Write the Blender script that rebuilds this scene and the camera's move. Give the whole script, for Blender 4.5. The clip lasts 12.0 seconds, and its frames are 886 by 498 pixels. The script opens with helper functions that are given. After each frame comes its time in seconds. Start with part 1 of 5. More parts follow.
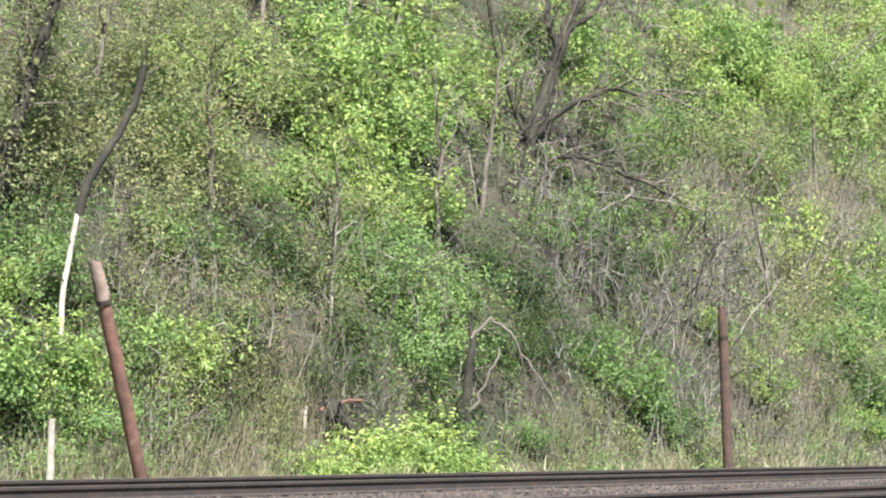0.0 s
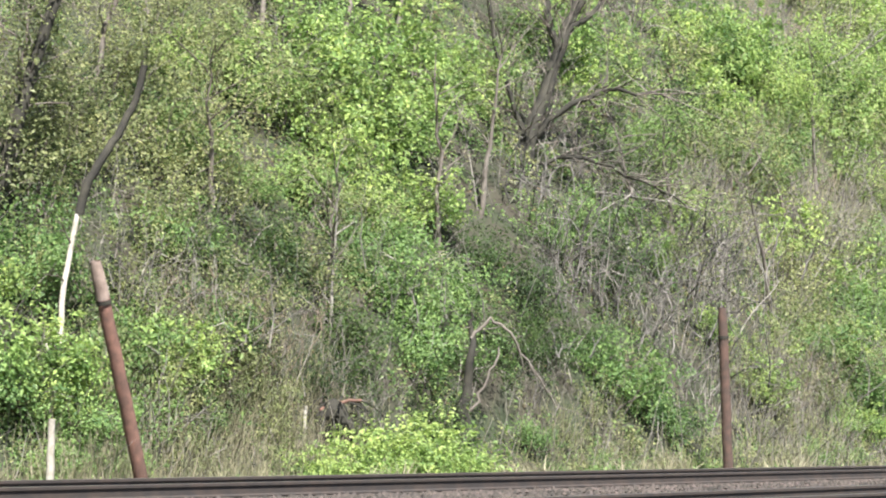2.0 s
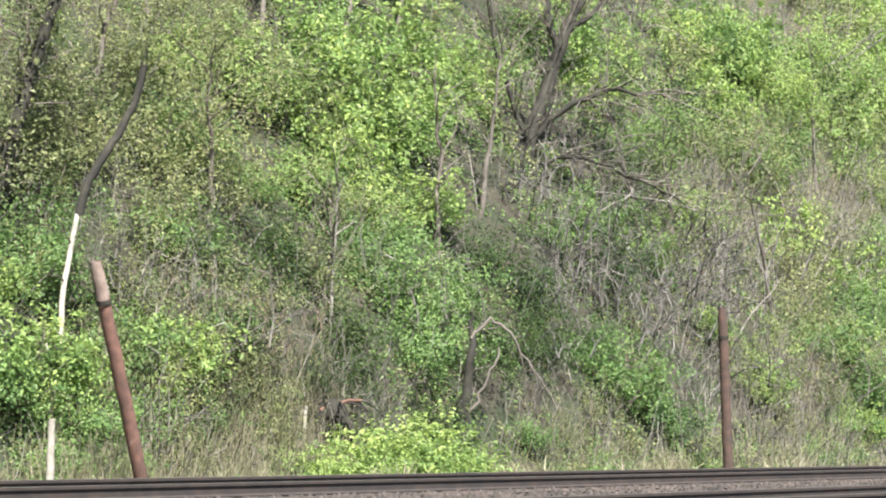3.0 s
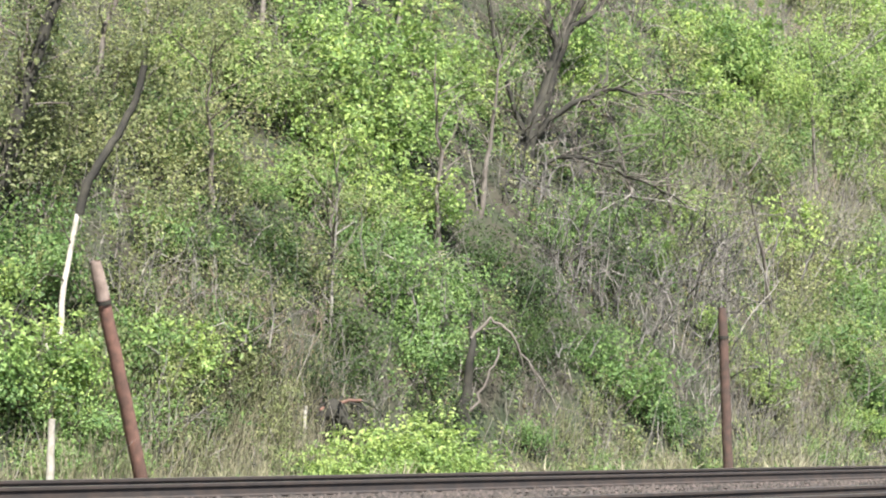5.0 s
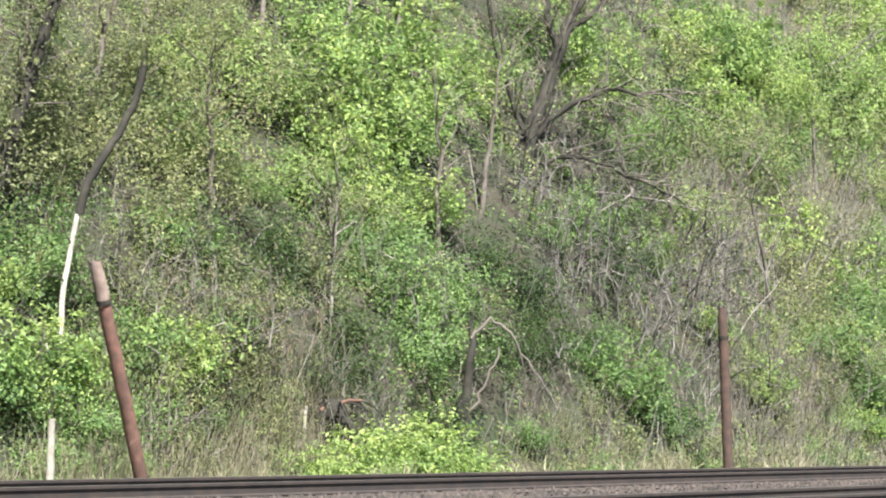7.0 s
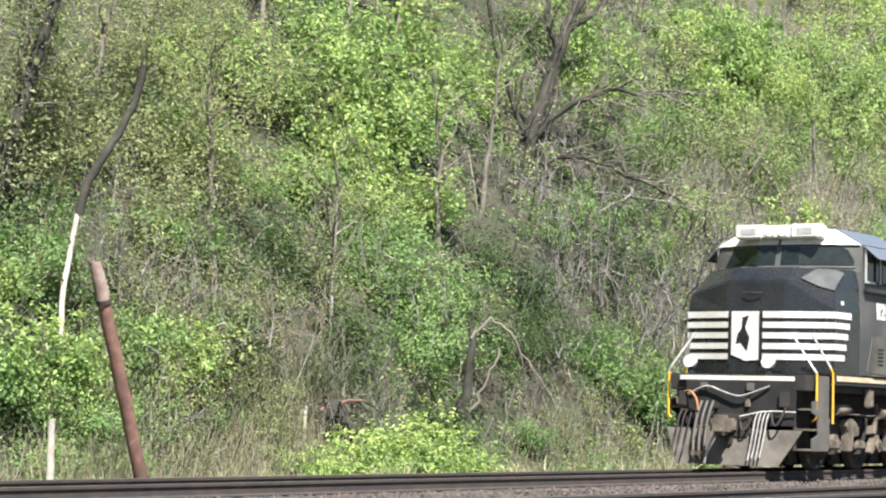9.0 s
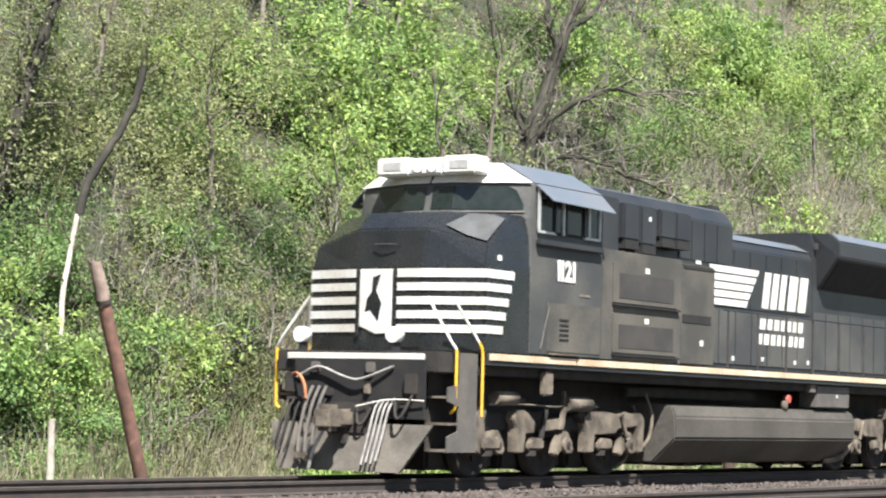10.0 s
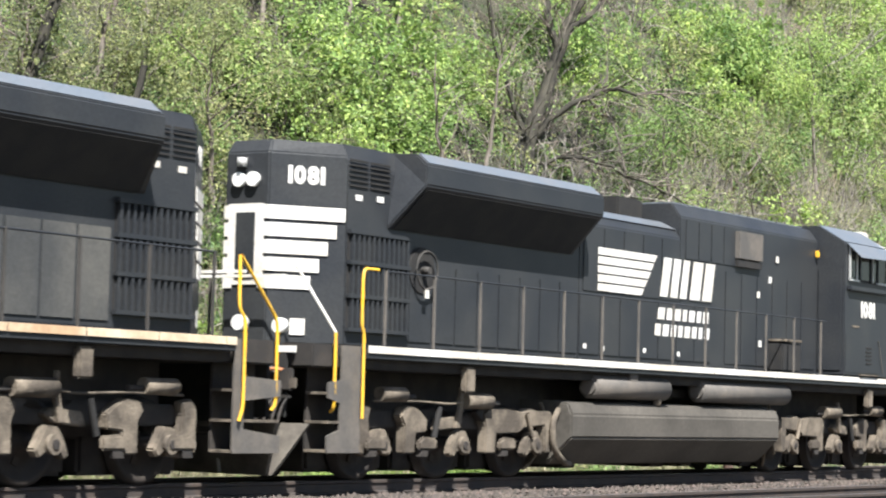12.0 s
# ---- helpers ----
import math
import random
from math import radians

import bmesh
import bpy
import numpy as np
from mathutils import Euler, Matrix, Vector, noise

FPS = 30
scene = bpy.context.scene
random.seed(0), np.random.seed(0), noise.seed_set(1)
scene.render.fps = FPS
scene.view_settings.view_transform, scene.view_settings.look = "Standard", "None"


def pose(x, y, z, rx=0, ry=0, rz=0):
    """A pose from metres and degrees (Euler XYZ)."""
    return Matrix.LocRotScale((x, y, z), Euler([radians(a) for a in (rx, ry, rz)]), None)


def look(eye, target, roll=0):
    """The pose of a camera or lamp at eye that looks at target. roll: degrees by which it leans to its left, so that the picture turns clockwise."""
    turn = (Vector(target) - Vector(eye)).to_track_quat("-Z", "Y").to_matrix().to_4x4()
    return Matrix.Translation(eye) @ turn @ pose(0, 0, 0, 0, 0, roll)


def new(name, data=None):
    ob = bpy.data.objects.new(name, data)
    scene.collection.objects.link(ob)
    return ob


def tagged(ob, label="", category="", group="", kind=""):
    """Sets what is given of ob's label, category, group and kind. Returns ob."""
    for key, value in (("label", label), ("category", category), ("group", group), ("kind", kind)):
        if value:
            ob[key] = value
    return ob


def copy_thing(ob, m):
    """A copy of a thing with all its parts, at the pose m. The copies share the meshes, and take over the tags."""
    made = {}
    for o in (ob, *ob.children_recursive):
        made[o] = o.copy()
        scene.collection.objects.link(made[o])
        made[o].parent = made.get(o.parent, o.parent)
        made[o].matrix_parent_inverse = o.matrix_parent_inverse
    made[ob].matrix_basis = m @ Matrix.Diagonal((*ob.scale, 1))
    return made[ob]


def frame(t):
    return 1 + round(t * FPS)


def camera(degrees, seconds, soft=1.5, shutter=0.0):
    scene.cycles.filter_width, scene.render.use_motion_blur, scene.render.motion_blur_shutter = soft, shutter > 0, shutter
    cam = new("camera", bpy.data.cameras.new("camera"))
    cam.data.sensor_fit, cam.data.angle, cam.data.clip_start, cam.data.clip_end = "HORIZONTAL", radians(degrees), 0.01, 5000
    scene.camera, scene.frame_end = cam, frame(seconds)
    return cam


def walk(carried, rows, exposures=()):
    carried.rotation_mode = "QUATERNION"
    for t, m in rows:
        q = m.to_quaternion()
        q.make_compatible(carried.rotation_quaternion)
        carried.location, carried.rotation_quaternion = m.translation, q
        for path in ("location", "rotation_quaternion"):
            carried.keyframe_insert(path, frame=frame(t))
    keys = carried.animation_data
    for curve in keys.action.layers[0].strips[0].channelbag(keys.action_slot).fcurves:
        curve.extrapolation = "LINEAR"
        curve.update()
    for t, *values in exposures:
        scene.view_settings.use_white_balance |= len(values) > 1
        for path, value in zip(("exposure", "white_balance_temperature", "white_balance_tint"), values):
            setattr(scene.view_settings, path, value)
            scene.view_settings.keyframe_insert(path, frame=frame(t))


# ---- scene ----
cam = camera(21.7195, 12.0, soft=2.1, shutter=0.1)
EYE = Vector((0.0, 0.0, 1.018))
YAW, PITCH, ROLL = radians(57.158), radians(3.955), 1.494
AIM = EYE + 50 * Vector((math.sin(YAW) * math.cos(PITCH), math.cos(YAW) * math.cos(PITCH), math.sin(PITCH)))
STAND = look(EYE, AIM, ROLL)
walk(cam, [(0.0, STAND), (12.0, STAND)], exposures=[(0.0, 1.47), (12.0, 1.47)])

# ---- sky and sun ----
SUN_DIR = Vector((-0.43, -0.50, 0.97)).normalized()
world = bpy.data.worlds.new("sky")
scene.world = world
world.use_nodes = True
wt = world.node_tree
sky = wt.nodes.new("ShaderNodeTexSky")
sky.sky_type = "NISHITA"
sky.sun_disc = False
sky.sun_elevation = math.asin(SUN_DIR.z)
sky.sun_rotation = math.atan2(SUN_DIR.x, SUN_DIR.y)
wt.links.new(sky.outputs[0], wt.nodes["Background"].inputs[0])
wt.nodes["Background"].inputs[1].default_value = 0.05
sun_data = bpy.data.lights.new("sun", "SUN")
sun_data.energy, sun_data.angle, sun_data.color = 5.0, radians(0.6), (1.0, 0.975, 0.93)
sun = new("sun", sun_data)
sun.matrix_world = look(SUN_DIR * 100, (0, 0, 0))


# ---- materials ----
def surface(name, base, other=None, scale=3.0, fine=40.0, rough=0.6, metal=0.0, bump=0.2, mixed=0.5, island=0.0,
            per_object=0.0, translucent=0.0, spread=0.12, coat=0.0, gloss=0.5):
    m = bpy.data.materials.new(name)
    m.use_nodes = True
    nt = m.node_tree
    n, l = nt.nodes, nt.links
    bsdf = n["Principled BSDF"]
    tc = n.new("ShaderNodeTexCoord")
    big = n.new("ShaderNodeTexNoise")
    big.inputs["Scale"].default_value, big.inputs["Detail"].default_value = scale, 5
    small = n.new("ShaderNodeTexNoise")
    small.inputs["Scale"].default_value, small.inputs["Detail"].default_value = fine, 3
    for t in (big, small):
        l.new(tc.outputs["Object"], t.inputs["Vector"])
    ramp = n.new("ShaderNodeMapRange")
    ramp.inputs["From Min"].default_value, ramp.inputs["From Max"].default_value = 0.5 - spread, 0.5 + spread
    ramp.inputs["To Max"].default_value = mixed * 2
    l.new(big.outputs["Fac"], ramp.inputs["Value"])
    mix = n.new("ShaderNodeMix")
    mix.data_type = "RGBA"
    mix.inputs["A"].default_value = (*base, 1)
    mix.inputs["B"].default_value = (*(other or base), 1)
    l.new(ramp.outputs["Result"], mix.inputs["Factor"])
    col = mix.outputs["Result"]
    for amount, kind, socket in ((island, "ShaderNodeNewGeometry", "Random Per Island"), (per_object, "ShaderNodeObjectInfo", "Random")):
        if amount:
            g = n.new(kind)
            hsv = n.new("ShaderNodeHueSaturation")
            mr = n.new("ShaderNodeMapRange")
            mr.inputs["To Min"].default_value, mr.inputs["To Max"].default_value = 1 - amount, 1 + amount
            hue = n.new("ShaderNodeMapRange")
            hue.inputs["To Min"].default_value, hue.inputs["To Max"].default_value = 0.5 + 0.05 * amount, 0.5 - 0.05 * amount
            l.new(g.outputs[socket], mr.inputs["Value"])
            l.new(g.outputs[socket], hue.inputs["Value"])
            l.new(mr.outputs["Result"], hsv.inputs["Value"])
            l.new(hue.outputs["Result"], hsv.inputs["Hue"])
            l.new(col, hsv.inputs["Color"])
            col = hsv.outputs["Color"]
    grain = n.new("ShaderNodeMix")
    grain.data_type, grain.blend_type = "RGBA", "OVERLAY"
    grain.inputs["Factor"].default_value = 0.35
    l.new(col, grain.inputs["A"])
    l.new(small.outputs["Fac"], grain.inputs["B"])
    col = grain.outputs["Result"]
    l.new(col, bsdf.inputs["Base Color"])
    bsdf.inputs["Metallic"].default_value = metal
    bsdf.inputs["Coat Weight"].default_value = coat
    bsdf.inputs["Specular IOR Level"].default_value = gloss
    rr = n.new("ShaderNodeMapRange")
    rr.inputs["To Min"].default_value, rr.inputs["To Max"].default_value = max(0.03, rough - 0.12), min(1.0, rough + 0.12)
    l.new(small.outputs["Fac"], rr.inputs["Value"])
    l.new(rr.outputs["Result"], bsdf.inputs["Roughness"])
    if bump:
        b = n.new("ShaderNodeBump")
        b.inputs["Strength"].default_value, b.inputs["Distance"].default_value = bump, 0.02
        l.new(small.outputs["Fac"], b.inputs["Height"])
        l.new(b.outputs["Normal"], bsdf.inputs["Normal"])
    if translucent:
        tr = n.new("ShaderNodeBsdfTranslucent")
        l.new(col, tr.inputs["Color"])
        ms = n.new("ShaderNodeMixShader")
        ms.inputs["Fac"].default_value = translucent
        l.new(bsdf.outputs[0], ms.inputs[1])
        l.new(tr.outputs[0], ms.inputs[2])
        l.new(ms.outputs[0], n["Material Output"].inputs["Surface"])
    return m


LEAF = dict(scale=0.6, fine=9.0, rough=0.55, bump=0.0, translucent=0.45)
leaf_yellow = surface("leaf_yellow", (0.35, 0.455, 0.146), (0.235, 0.365, 0.114), island=0.4, per_object=0.15, **LEAF)
leaf_green = surface("leaf_green", (0.235, 0.355, 0.122), (0.15, 0.26, 0.085), island=0.4, per_object=0.2, **LEAF)
# green darkened by hand: the shade in gaps of the brush as leaf colour
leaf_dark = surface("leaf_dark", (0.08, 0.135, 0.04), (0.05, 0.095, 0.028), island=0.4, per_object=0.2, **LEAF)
leaf_olive = surface("leaf_olive", (0.33, 0.355, 0.162), (0.22, 0.265, 0.114), island=0.4, per_object=0.2, **LEAF)
leaf_dry = surface("leaf_dry", (0.24, 0.18, 0.10), (0.14, 0.12, 0.06), island=0.5, **LEAF)
straw = surface("straw", (0.37, 0.335, 0.235), (0.235, 0.23, 0.13), scale=0.8, fine=12, rough=0.8, bump=0.0, island=0.4, translucent=0.25)
bark_grey = surface("bark_grey", (0.20, 0.175, 0.15), (0.12, 0.10, 0.085), scale=2, fine=30, rough=0.9, bump=0.5, island=0.35)
bark_dark = surface("bark_dark", (0.024, 0.022, 0.018), (0.05, 0.046, 0.034), scale=3, fine=35, rough=0.9, bump=0.6)
bark_white = surface("bark_white", (0.50, 0.46, 0.40), (0.32, 0.29, 0.24), scale=4, fine=30, rough=0.8, bump=0.3)
vine_brown = surface("vine_brown", (0.27, 0.21, 0.15), (0.16, 0.125, 0.09), scale=2, fine=30, rough=0.9, bump=0.0, island=0.4)
twig_grey = surface("twig_grey", (0.20, 0.185, 0.17), (0.06, 0.054, 0.05), scale=2, fine=30, rough=0.9, bump=0.0, island=0.55)
twig_pale = surface("twig_pale", (0.31, 0.285, 0.25), (0.12, 0.11, 0.098), scale=2, fine=30, rough=0.9, bump=0.0, island=0.4)
soil = surface("soil", (0.05, 0.043, 0.03), (0.035, 0.045, 0.022), scale=0.9, fine=9, rough=1.0, bump=0.8)
ballast = surface("ballast", (0.077, 0.062, 0.054), (0.048, 0.040, 0.036), scale=1.2, fine=22, rough=0.95, bump=1.0)
stone_mat = surface("ballast_stone", (0.082, 0.066, 0.056), (0.045, 0.038, 0.034), scale=2, fine=30, rough=0.9, bump=0.4, island=0.45)
pole_wood = surface("pole_wood", (0.23, 0.12, 0.09), (0.13, 0.075, 0.058), scale=5, fine=40, rough=0.85, bump=0.5)
pole_top = surface("pole_top", (0.34, 0.26, 0.22), (0.22, 0.16, 0.13), scale=5, fine=40, rough=0.9, bump=0.5)
post_dark = surface("post_dark", (0.125, 0.075, 0.058), (0.08, 0.055, 0.045), scale=5, fine=40, rough=0.9, bump=0.5)
tie_wood = surface("tie_wood", (0.10, 0.075, 0.06), (0.06, 0.05, 0.045), scale=4, fine=40, rough=0.9, bump=0.6, per_object=0.25)
rail_rust = surface("rail_rust", (0.06, 0.045, 0.038), (0.04, 0.034, 0.032), scale=4, fine=60, rough=0.8, bump=0.3)
rail_shine = surface("rail_shine", (0.45, 0.43, 0.42), (0.3, 0.28, 0.27), scale=2, fine=60, rough=0.3, metal=0.9, bump=0.0)


# ---- mesh helpers ----
def raw(name, verts, faces_flat, sides, material, smooth=False):
    """A mesh from arrays: n x 3 points and faces that all have the same number of corners."""
    me = bpy.data.meshes.new(name)
    verts = np.asarray(verts, np.float32)
    faces_flat = np.asarray(faces_flat, np.int32).ravel()
    count = len(faces_flat) // sides
    me.vertices.add(len(verts))
    me.vertices.foreach_set("co", verts.ravel())
    me.loops.add(len(faces_flat))
    me.loops.foreach_set("vertex_index", faces_flat)
    me.polygons.add(count)
    me.polygons.foreach_set("loop_start", np.arange(0, count * sides, sides, dtype=np.int32))
    me.polygons.foreach_set("loop_total", np.full(count, sides, np.int32))
    me.polygons.foreach_set("use_smooth", np.full(count, smooth))
    me.update(calc_edges=True)
    me.materials.append(material)
    return me


def leaf_mesh(name, at, up, size, material, rng, slim=0.55):
    """Folded leaves: two triangles each, round the given points."""
    n = len(at)
    nor = up + rng.normal(0, 0.55, (n, 3))
    nor /= np.linalg.norm(nor, axis=1)[:, None]
    t = rng.normal(0, 1, (n, 3))
    t -= nor * (t * nor).sum(1)[:, None]
    t /= np.linalg.norm(t, axis=1)[:, None]
    s = np.cross(nor, t)
    ln = (size * rng.uniform(0.6, 1.35, n))[:, None]
    v = np.empty((n, 4, 3))
    v[:, 0] = at - t * ln * 0.5
    v[:, 1] = at + s * ln * slim * 0.5 + nor * ln * 0.12
    v[:, 2] = at + t * ln * 0.5 - nor * ln * 0.1
    v[:, 3] = at - s * ln * slim * 0.5 + nor * ln * 0.12
    i = np.arange(n)[:, None] * 4
    f = np.concatenate([i, i + 1, i + 2, i, i + 2, i + 3], 1)
    return raw(name, v.reshape(-1, 3), f, 3, material)


def tube_arrays(line, radii, sides=5):
    line = np.asarray(line, float)
    d = np.gradient(line, axis=0)
    d /= np.linalg.norm(d, axis=1)[:, None] + 1e-9
    ref = np.array([0.31, 0.92, 0.23])
    a = np.cross(d, ref)
    a /= np.linalg.norm(a, axis=1)[:, None] + 1e-9
    b = np.cross(d, a)
    ang = np.linspace(0, 2 * math.pi, sides, endpoint=False)
    ring = (np.cos(ang)[None, :, None] * a[:, None] + np.sin(ang)[None, :, None] * b[:, None]) * np.asarray(radii)[:, None, None]
    v = (line[:, None] + ring).reshape(-1, 3)
    k, n = np.arange(sides), len(line)
    base = (np.arange(n - 1) * sides)[:, None]
    f = np.stack([base + k, base + (k + 1) % sides, base + sides + (k + 1) % sides, base + sides + k], 2).reshape(-1, 4)
    return v, f


def tubes(name, lines, material, sides=5):
    """One mesh of tapered tubes: a list of (points, radii)."""
    vs, fs, off = [], [], 0
    for pts, rad in lines:
        v, f = tube_arrays(pts, rad, sides)
        vs.append(v)
        fs.append(f + off)
        off += len(v)
    return raw(name, np.concatenate(vs), np.concatenate(fs), 4, material, True)


def bent(start, way, length, rng, steps=6, bend=0.12, droop=0.0):
    """A wandering line for a stem or a limb."""
    p, d = np.array(start, float), np.array(way, float)
    d /= np.linalg.norm(d)
    out = [p.copy()]
    for _ in range(steps):
        d = d + rng.normal(0, bend, 3) + np.array([0, 0, -droop])
        d /= np.linalg.norm(d)
        p = p + d * length / steps
        out.append(p.copy())
    return np.array(out)


def child(name, me, parent, label=""):
    ob = new(name, me)
    ob.parent = parent
    return tagged(ob, label)


# ---- ground ----
def ease(a, b, v):
    t = min(1.0, max(0.0, (v - a) / (b - a)))
    return t * t * (3 - 2 * t)


def ground_z(x, y):
    """Track bed, ditch, and the wooded hillside behind it."""
    z = -0.22 - 0.5 * ease(21.6, 22.8, y) - 0.55 * ease(11.2, 9.6, y)
    if y > 24.5:
        z += 1.15 * (y - 24.5) * ease(24.5, 27, y)
    if y > 62:
        z -= 0.8 * (y - 62)
    return z + 0.4 * math.sin(0.31 * x + 0.7) * math.sin(0.37 * y + 0.2) * ease(24.5, 29, y)


xs = np.concatenate([[-1500, -400, -120, -40], np.arange(-10, 130, 1.0), [140, 160, 200, 300, 600, 1500]])
ys = np.concatenate([[-1500, -300, -60, -15, 0, 5, 8, 9.6, 10, 10.4, 10.8, 11.2, 14, 18, 21.6, 21.9, 22.2, 22.5, 22.8, 23.6], np.arange(24.5, 62, 0.75), [62, 66, 75, 90, 140, 300, 900, 1800]])
gv = np.array([(x, y, ground_z(x, y) + (0.06 * noise.noise((x, y, 0)) if y > 22.8 else 0)) for y in ys for x in xs])
nx = len(xs)
gi = (np.arange(len(ys) - 1)[:, None] * nx + np.arange(nx - 1)[None]).ravel()
ground_me = raw("ground", gv, np.stack([gi, gi + 1, gi + nx + 1, gi + nx], 1), 4, soil, True)
ground_me.materials.append(ballast)
rows_y = np.repeat(ys[:-1], nx - 1)
ground_me.polygons.foreach_set("material_index", ((rows_y >= 9.6) & (rows_y < 22.4)).astype(np.int32))
tagged(new("ground", ground_me), "railway ballast bed and dark soil hillside", "ground", kind="structure")


# ---- tracks ----
def rail_profile(name, x0, x1):
    """A flat-bottomed rail, 0.18 m high, its head's top at z 0."""
    half = [(0.07, -0.18), (0.07, -0.165), (0.015, -0.145), (0.012, -0.05), (0.036, -0.04), (0.036, -0.008), (0.028, 0.0)]
    prof = half + [(-y, z) for y, z in reversed(half)]
    n = len(prof)
    v = [(x, y, z) for x in (x0, x1) for y, z in prof]
    f = [(i, (i + 1) % n, n + (i + 1) % n, n + i) for i in range(n)]
    me = raw(name, v, f, 4, rail_rust)
    me.materials.append(rail_shine)
    me.polygons[n // 2 - 1].material_index = 1
    return me


TRACK_FAR, TRACK_NEAR = 19.145, 13.2
rail_me = rail_profile("rail", -120, 400)
tie_bm = bmesh.new()
bmesh.ops.create_cube(tie_bm, size=1, matrix=Matrix.Diagonal((0.23, 2.6, 0.18, 1)))
bmesh.ops.bevel(tie_bm, geom=tie_bm.edges[:], offset=0.012, segments=1, affect="EDGES")
tie_me = bpy.data.meshes.new("tie")
tie_bm.to_mesh(tie_me)
tie_me.materials.append(tie_wood)


def track(y, label):
    base = tagged(new("railway_track"), label, "railway track", "railway tracks", "structure")
    base.location = (0, y, 0)
    for side in (-0.7535, 0.7535):
        r = child("rail", rail_me, base)
        r.location.y = side
    rng = random.Random(int(y * 10))
    for i in range(150):
        t = child("tie", tie_me, base)
        t.location = (8 + i * 0.53, rng.uniform(-0.05, 0.05), -0.275)
        t.rotation_euler.z = rng.uniform(-0.02, 0.02)


# ---- plants ----
def shrub_meshes(name, leaf_material, seed, leaves=2400, leaf=0.075, tall=1.0, ragged=0.75):
    """Stems and clustered leaves of a shrub about 1 m in radius."""
    rng = np.random.default_rng(seed)
    lines, tips = [], []
    for _ in range(11):
        a = rng.uniform(0, 2 * math.pi)
        lean = rng.uniform(0.15, 0.9)
        line = bent((rng.normal(0, 0.12), rng.normal(0, 0.12), -0.35), (math.cos(a) * lean, math.sin(a) * lean, 1.0), rng.uniform(1.0, 1.7) * tall, rng, 5, 0.16)
        lines.append((line, np.linspace(0.022, 0.005, len(line))))
        tips += [line[3], line[4], line[5]]
    stems = tubes(name + "_stems", lines, bark_grey, 4)
    tips = np.array(tips)
    extra = rng.normal(0, 1, (46, 3))
    extra /= np.linalg.norm(extra, axis=1)[:, None]
    extra[:, 2] = np.abs(extra[:, 2]) * 1.1 * tall - 0.1
    extra = extra * (0.5 + (0.5 + ragged) * rng.random((46, 1)) ** 1.4)
    cl = np.concatenate([tips, extra])
    pick = rng.integers(0, len(cl), leaves)
    spread = rng.uniform(0.07, 0.30, len(cl))[pick][:, None]
    at = cl[pick] + rng.normal(0, 1, (leaves, 3)) * spread * np.array([1, 1, 0.75])
    out = at * np.array([1, 1, 0.6])
    out = out / (np.linalg.norm(out, axis=1)[:, None] + 1e-6) * 0.6 + np.array([0, 0, 0.75])
    foliage = leaf_mesh(name + "_leaves", at, out, leaf, leaf_material, rng)
    return stems, foliage


def brush_meshes(name, seed, count=46, bark=None, bend=0.17, thick=1.0):
    """A tangle of bare stems with side twigs."""
    rng = np.random.default_rng(seed)
    lines = []
    for _ in range(count):
        a, lean = rng.uniform(0, 2 * math.pi), rng.uniform(0.0, 0.8)
        line = bent((rng.normal(0, 0.45), rng.normal(0, 0.45), -0.3), (math.cos(a) * lean, math.sin(a) * lean, 1.0), rng.uniform(0.8, 2.1), rng, 6, bend, rng.choice([0, 0, 0.12]))
        r = rng.uniform(0.005, 0.013) * thick
        lines.append((line, np.linspace(r, 0.003, len(line))))
        for _ in range(3):
            k = rng.integers(2, 6)
            w = line[k] - line[k - 1]
            w = w / np.linalg.norm(w) + rng.normal(0, 0.6, 3)
            tw = bent(line[k], w, rng.uniform(0.25, 0.7), rng, 3, 0.2)
            lines.append((tw, np.linspace(r * 0.55, 0.002, len(tw))))
    return tubes(name, lines, bark or twig_pale, 3)


def on_slope(x, y, rng, size):
    return Matrix.LocRotScale((x, y, ground_z(x, y)), Euler((rng.uniform(-0.12, 0.12) - 0.2, rng.uniform(-0.12, 0.12), rng.uniform(0, 6.28))), Vector((size, size, size * rng.uniform(0.85, 1.15))))


def make_shrub(label, meshes):
    base = tagged(new("shrub"), label, "shrub", "shrubs on the hillside")
    tagged(child("branchwork", meshes[0], base), kind="stuff")
    tagged(child("foliage", meshes[1], base), kind="stuff")
    return base


SHRUBS = {
    "yellow": ("fresh yellow-green leafy shrub on the hillside", [shrub_meshes("shrub_yellow", leaf_yellow, s, 2100, 0.12) for s in (1, 2, 3)]),
    "green": ("bright green leafy shrub on the hillside", [shrub_meshes("shrub_green", leaf_green, s, 2400, 0.10) for s in (4, 5, 6)]),
    "dark": ("green shrub with the shade of the woods painted into its leaves", [shrub_meshes("shrub_dark", leaf_dark, s, 2200, 0.09) for s in (7, 8)]),
    "olive": ("thin olive-brown shrub with budding leaves", [shrub_meshes("shrub_olive", leaf_olive, s, 1700, 0.085, 1.2, 0.9) for s in (9, 10, 11)]),
}
BRUSH_MESHES = {
    "pale": ("tangle of bare pale grey stems on the hillside", [brush_meshes("dead_brush", s, 26, twig_pale, 0.22, 1.6) for s in (21, 22, 23)]),
    "grey": ("dark grey thicket of crooked bare branches on the hillside", [brush_meshes("dead_brush", s, 20, twig_grey, 0.30, 2.3) for s in (24, 25, 26)]),
    "vine": ("brown tangle of dead vines over the brush", [brush_meshes("dead_brush", s, 24, vine_brown, 0.36, 1.6) for s in (27, 28)]),
}
SHRUB_FIRST = {}


